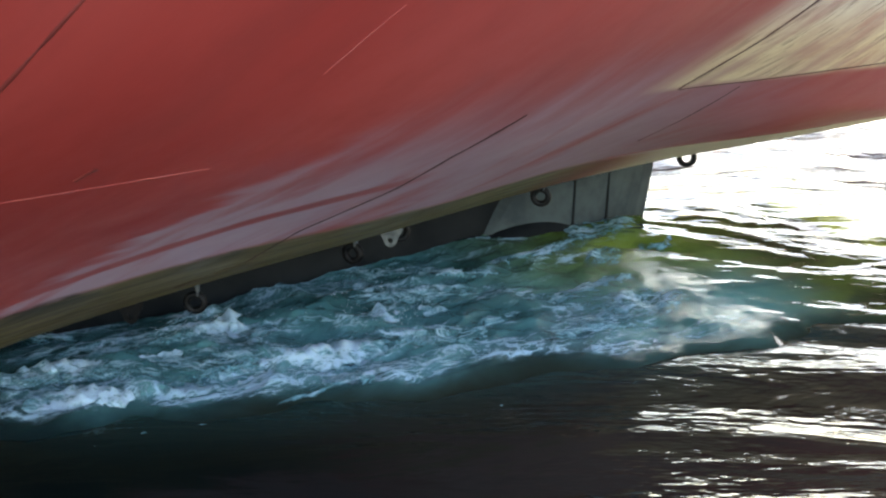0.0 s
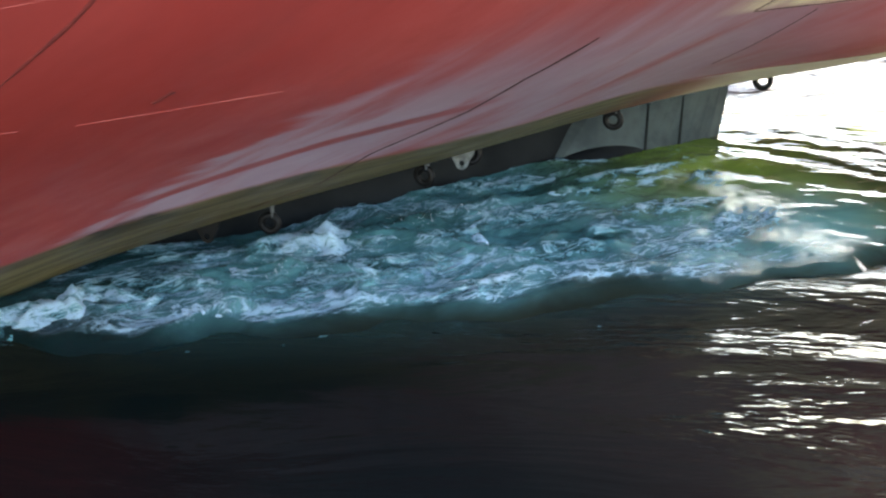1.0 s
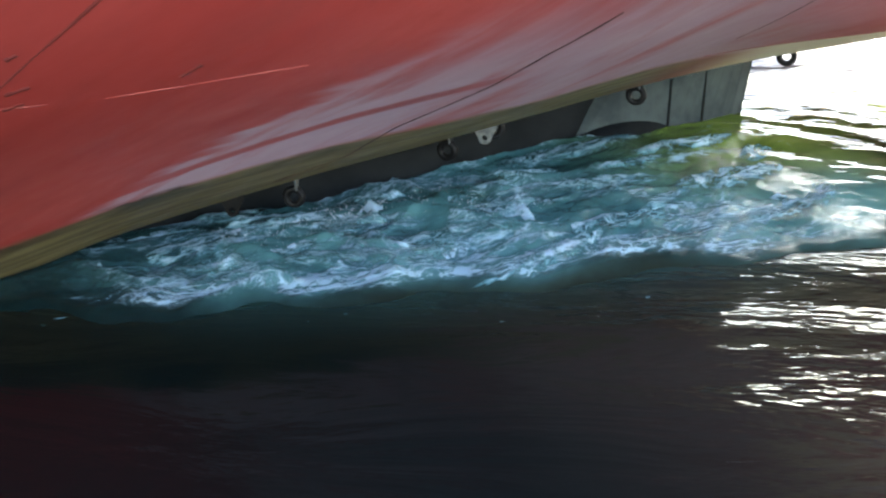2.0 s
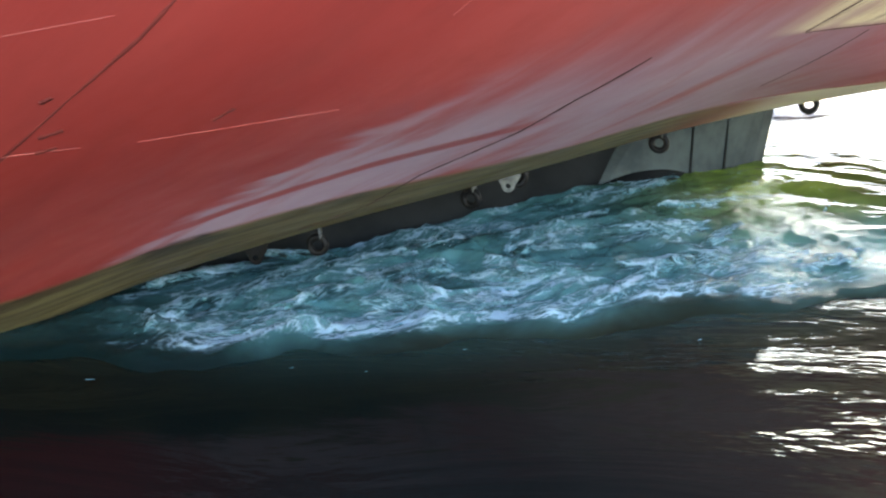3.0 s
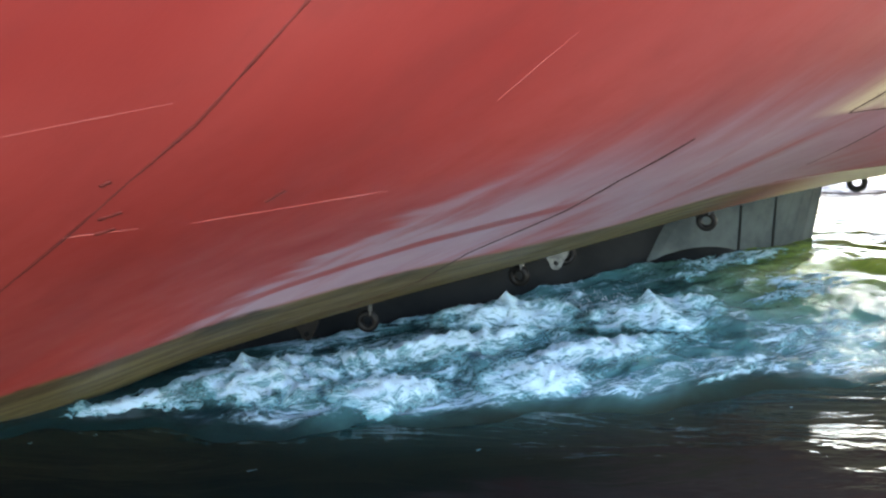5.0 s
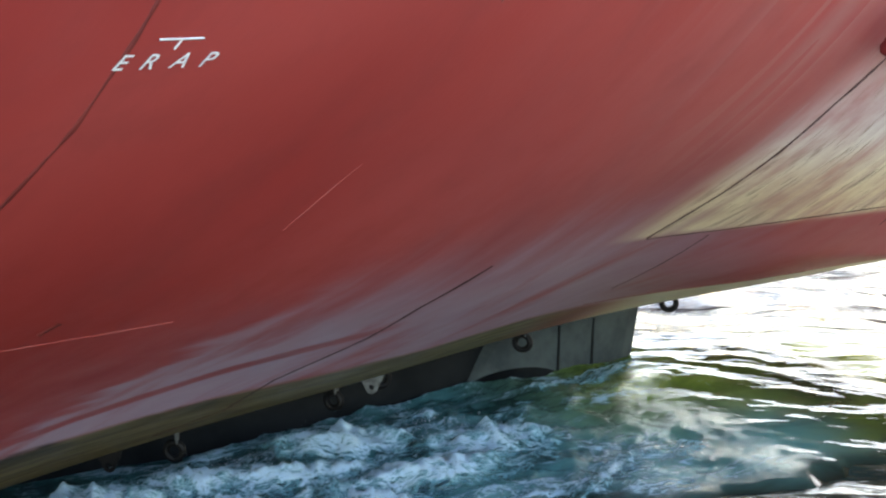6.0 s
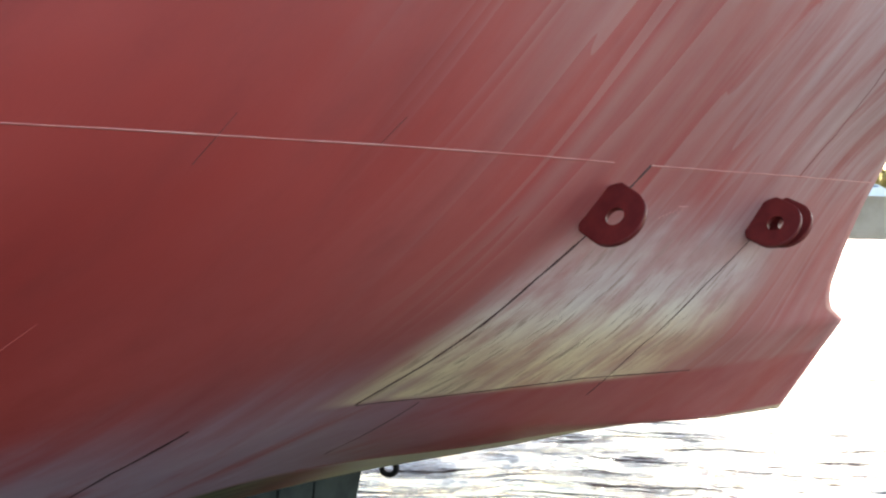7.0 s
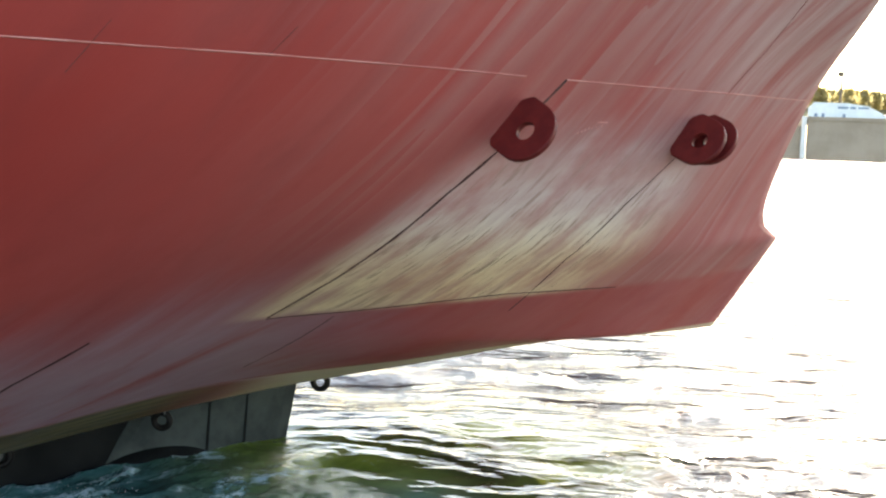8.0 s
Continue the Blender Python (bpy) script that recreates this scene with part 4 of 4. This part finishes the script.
def shore():
    for s0, s1, d in ((0.6, 160, 0), (-60, -0.6, 1.5)):
        bm = bmesh.new()
        box(bm, (0, 0, -3), (s1 - s0, 30, 8.9))
        box(bm, (-0.05, -0.25, 8.2), (s1 - s0, 0, 8.95))
        for k in range(int((s1 - s0) / 8)):
            box(bm, (k * 8 + 3.8, -0.12, -3), (k * 8 + 4.2, 0.0, 8.2))
        ob = part("quay_wall", bm, CONCRETE, None, smooth=False)
        ob.matrix_world = shore_matrix(s0, d)
        tagged(ob, "tan concrete quay wall across the water", "quay wall", kind="structure")
    # white strip added where brightness shows between the two walls
    bm = bmesh.new()
    box(bm, (-0.5, -0.6, -3), (0.5, 0.4, 8.6))
    box(bm, (-0.6, -0.7, 8.6), (0.6, 0.5, 8.9))
    post = part("gap_strip", bm, GAP_WHITE, None, smooth=False)
    post.matrix_world = shore_matrix(0, 0)
    tagged(post, "pale upright strip added for the bright gap between the quay walls", "post")
    boat = tagged(new("boat"), "white boat laid up on the far quay", "boat")
    boat.matrix_world = shore_matrix(0.5, 6)
    bm = bmesh.new()
    prof = [(0, 8.8), (16.5, 8.8), (15.5, 10.1), (12.5, 11.6), (8, 12.2), (1.2, 12.2), (0, 11)]
    a = [bm.verts.new((x, 0, z)) for x, z in prof]
    b = [bm.verts.new((x, 4, z)) for x, z in prof]
    bm.faces.new(a)
    bm.faces.new(b[::-1])
    for k in range(len(prof)):
        j = (k + 1) % len(prof)
        bm.faces.new((a[k], b[k], b[j], a[j]))
    bmesh.ops.recalc_face_normals(bm, faces=bm.faces)
    part("cabin", bm, BOAT, boat, smooth=False)
    bm = bmesh.new()
    box(bm, (16, 0, 8.8), (34, 4, 9.9))
    part("foredeck", bm, BOAT, boat, smooth=False)
    for x0, x1, z0, z1 in ((6.2, 8.4, 10.9, 11.4), (8.8, 10.0, 10.9, 11.4), (10.4, 12.6, 10.95, 11.4)):
        bm = bmesh.new()
        box(bm, (x0, -0.05, z0), (x1, 0.02, z1))
        part("name_bar", bm, NAVY, boat, smooth=False)
    for x0 in (1.4, 2.9, 7.3):
        bm = bmesh.new()
        box(bm, (x0, -0.05, 9.0), (x0 + 0.6, 0.02, 9.8))
        part("porthole", bm, NAVY, boat, smooth=False)
    mast = tagged(new("mast"), "thin mast with a lamp head behind the quay", "mast")
    mast.matrix_world = shore_matrix(7.2, 14)
    bm = bmesh.new()
    bmesh.ops.create_cone(bm, cap_ends=True, segments=8, radius1=0.3, radius2=0.2, depth=10.5, matrix=Matrix.Translation((0, 0, 13.9)))
    part("pole", bm, BARK, mast)
    bm = bmesh.new()
    box(bm, (-0.9, -0.3, 18.3), (0.4, 0.3, 19.3))
    part("lamp_head", bm, BARK, mast, smooth=False)
    bm = bmesh.new()
    xs = np.linspace(-60, 160, 60)
    rows = []
    for d, h in ((16, 8.8), (30, 12.0), (60, 13.5), (90, 8)):
        rows.append([bm.verts.new((x, d, h - (0 if d == 16 else 0.055 * max(0, x - 8)) + 0.8 * noise.noise((x * 0.1, d, 0)))) for x in xs])
    for a, b in zip(rows, rows[1:]):
        for k in range(len(xs) - 1):
            bm.faces.new((a[k], a[k + 1], b[k + 1], b[k]))
    bank = part("bank", bm, BANK, None)
    bank.matrix_world = shore_matrix(0, 0)
    tagged(bank, "grassy bank behind the far quay", "bank", kind="structure")
    # trees: trunk, limbs and a crown of small leaf clumps
    rng = random.Random(3)
    models = []
    for v in range(3):
        tree = tagged(new("tree"), "hazy olive tree on the far bank", "tree", "trees on the bank")
        bm = bmesh.new()
        bmesh.ops.create_cone(bm, cap_ends=True, segments=7, radius1=0.22, radius2=0.08, depth=4.5, matrix=Matrix.Translation((0, 0, 1.8)))
        for k in range(4):
            a = rng.uniform(0, 6.28)
            m = Matrix.Translation((0, 0, 2.2 + 0.4 * k)) @ Euler((0, radians(50), a)).to_matrix().to_4x4() @ Matrix.Translation((0, 0, 0.7))
            bmesh.ops.create_cone(bm, cap_ends=True, segments=5, radius1=0.08, radius2=0.03, depth=1.6, matrix=m)
        part("trunk", bm, BARK, tree)
        bm = bmesh.new()
        for k in range(380):
            a, r, h = rng.uniform(0, 6.28), rng.random() ** 0.6, rng.random()
            wide = 1.7 * math.sin(min(1, h + 0.18) * 2.7) ** 0.7
            p = Vector((math.cos(a) * r * wide, math.sin(a) * r * wide, 1.6 + 4.2 * h))
            s = rng.uniform(0.2, 0.42)
            q = Euler((rng.uniform(0, 6), rng.uniform(0, 6), 0)).to_matrix()
            vs = [bm.verts.new(p + q @ Vector(c) * s) for c in ((-1, -0.6, 0), (1, -0.6, 0.3), (0.9, 0.7, 0), (-0.8, 0.6, -0.3))]
            bm.faces.new(vs)
        part("crown", bm, HAZED_LEAF, tree, smooth=False)
        models.append(tree)
    spots = [(s, 20 + rng.uniform(0, 14), rng.uniform(0.7, 1.15)) for s in np.arange(-3, 32, 1.7)]
    for k, (s, d, size) in enumerate(spots):
        m = shore_matrix(s + rng.uniform(-0.6, 0.6), d)
        m.translation.z = 10.2 - 0.055 * max(0, s - 8)
        m = m @ Matrix.Rotation(rng.uniform(0, 6), 4, "Z")
        if k < 3:
            models[k].matrix_basis = m
        else:
            copy_thing(models[k % 3], m)


shore()


# ---- what moves: the wash and the foam drift aft and outwards, the harbour water slides past ----
def surge(t):
    """The screw's thrust: the wash boils up in the second half."""
    return float(np.interp(t, [0, 0.7, 1.5, 2.5, 3.3, 3.9, 4.3, 5.3, 6.2, 7.0, 8.0], [0.5, 0.45, 0.25, 0.2, 0.25, 0.55, 0.65, 1.0, 0.9, 0.5, 0.3]))


def motions():
    walk(water, [(t, pose(0.12 * t - 0.4, 0.1 - 0.03 * t, 0)) for t in (0, 2, 4, 6, 8)])
    walk(wash, [(t, pose(0.1 * t - 0.4, -0.02 * t, 0.01 * math.sin(2.3 * t))) for t in np.arange(0, 8.1, 0.5)])
    for ob, x0, f, speed, phase, turn, bob in foam:
        rows = []
        for t in np.arange(0, 8.01, 0.5):
            x = x0 + speed * t
            reach = wash_reach(x)
            y = -0.35 + (reach + 0.25) * f + 0.12 * math.sin(0.7 * t + phase)
            fade = min(max((x + 1.6) / 2.2, 0), 1)
            z = -0.048 if f > 1.0 else -0.3 * min(max((-7.4 - x) / 1.2, 0), 1) + 0.045 + heap(x, y) - 0.3 * fade
            z += bob * math.sin(2.6 * t + phase)
            rows.append((t, pose(x, y, z, 4 * math.sin(1.9 * t + phase), 5 * math.cos(1.6 * t + phase), turn + 3 * t)))
        walk(ob, rows)
    for ob, x0, y0, lift, phase in crests:
        rows = []
        for t in np.arange(0, 8.01, 0.25):
            x, y = x0 + 0.22 * (t - 5), y0 - 0.03 * t
            z = heap(x, y) + lift - 0.32 + 0.39 * surge(t) + 0.05 * math.sin(2.1 * t + phase)
            rows.append((t, pose(x, y, z, 4 * math.sin(1.7 * t + phase), 3 * math.cos(1.3 * t + phase), -6 + 5 * math.sin(phase))))
        walk(ob, rows)
    for ob, x0, y0, phase, pace, turn in splashes:
        rows = []
        for t in np.arange(0, 8.01, 0.25):
            jump = math.sin(pace * t + phase)
            x, y = x0 + 0.16 * t, y0 - 0.02 * t
            rows.append((t, pose(x, y, heap(x, y) - 0.1 + 0.08 * surge(t) + 0.15 * jump, 0, 6 * math.cos(pace * t), turn)))
        walk(ob, rows)


motions()
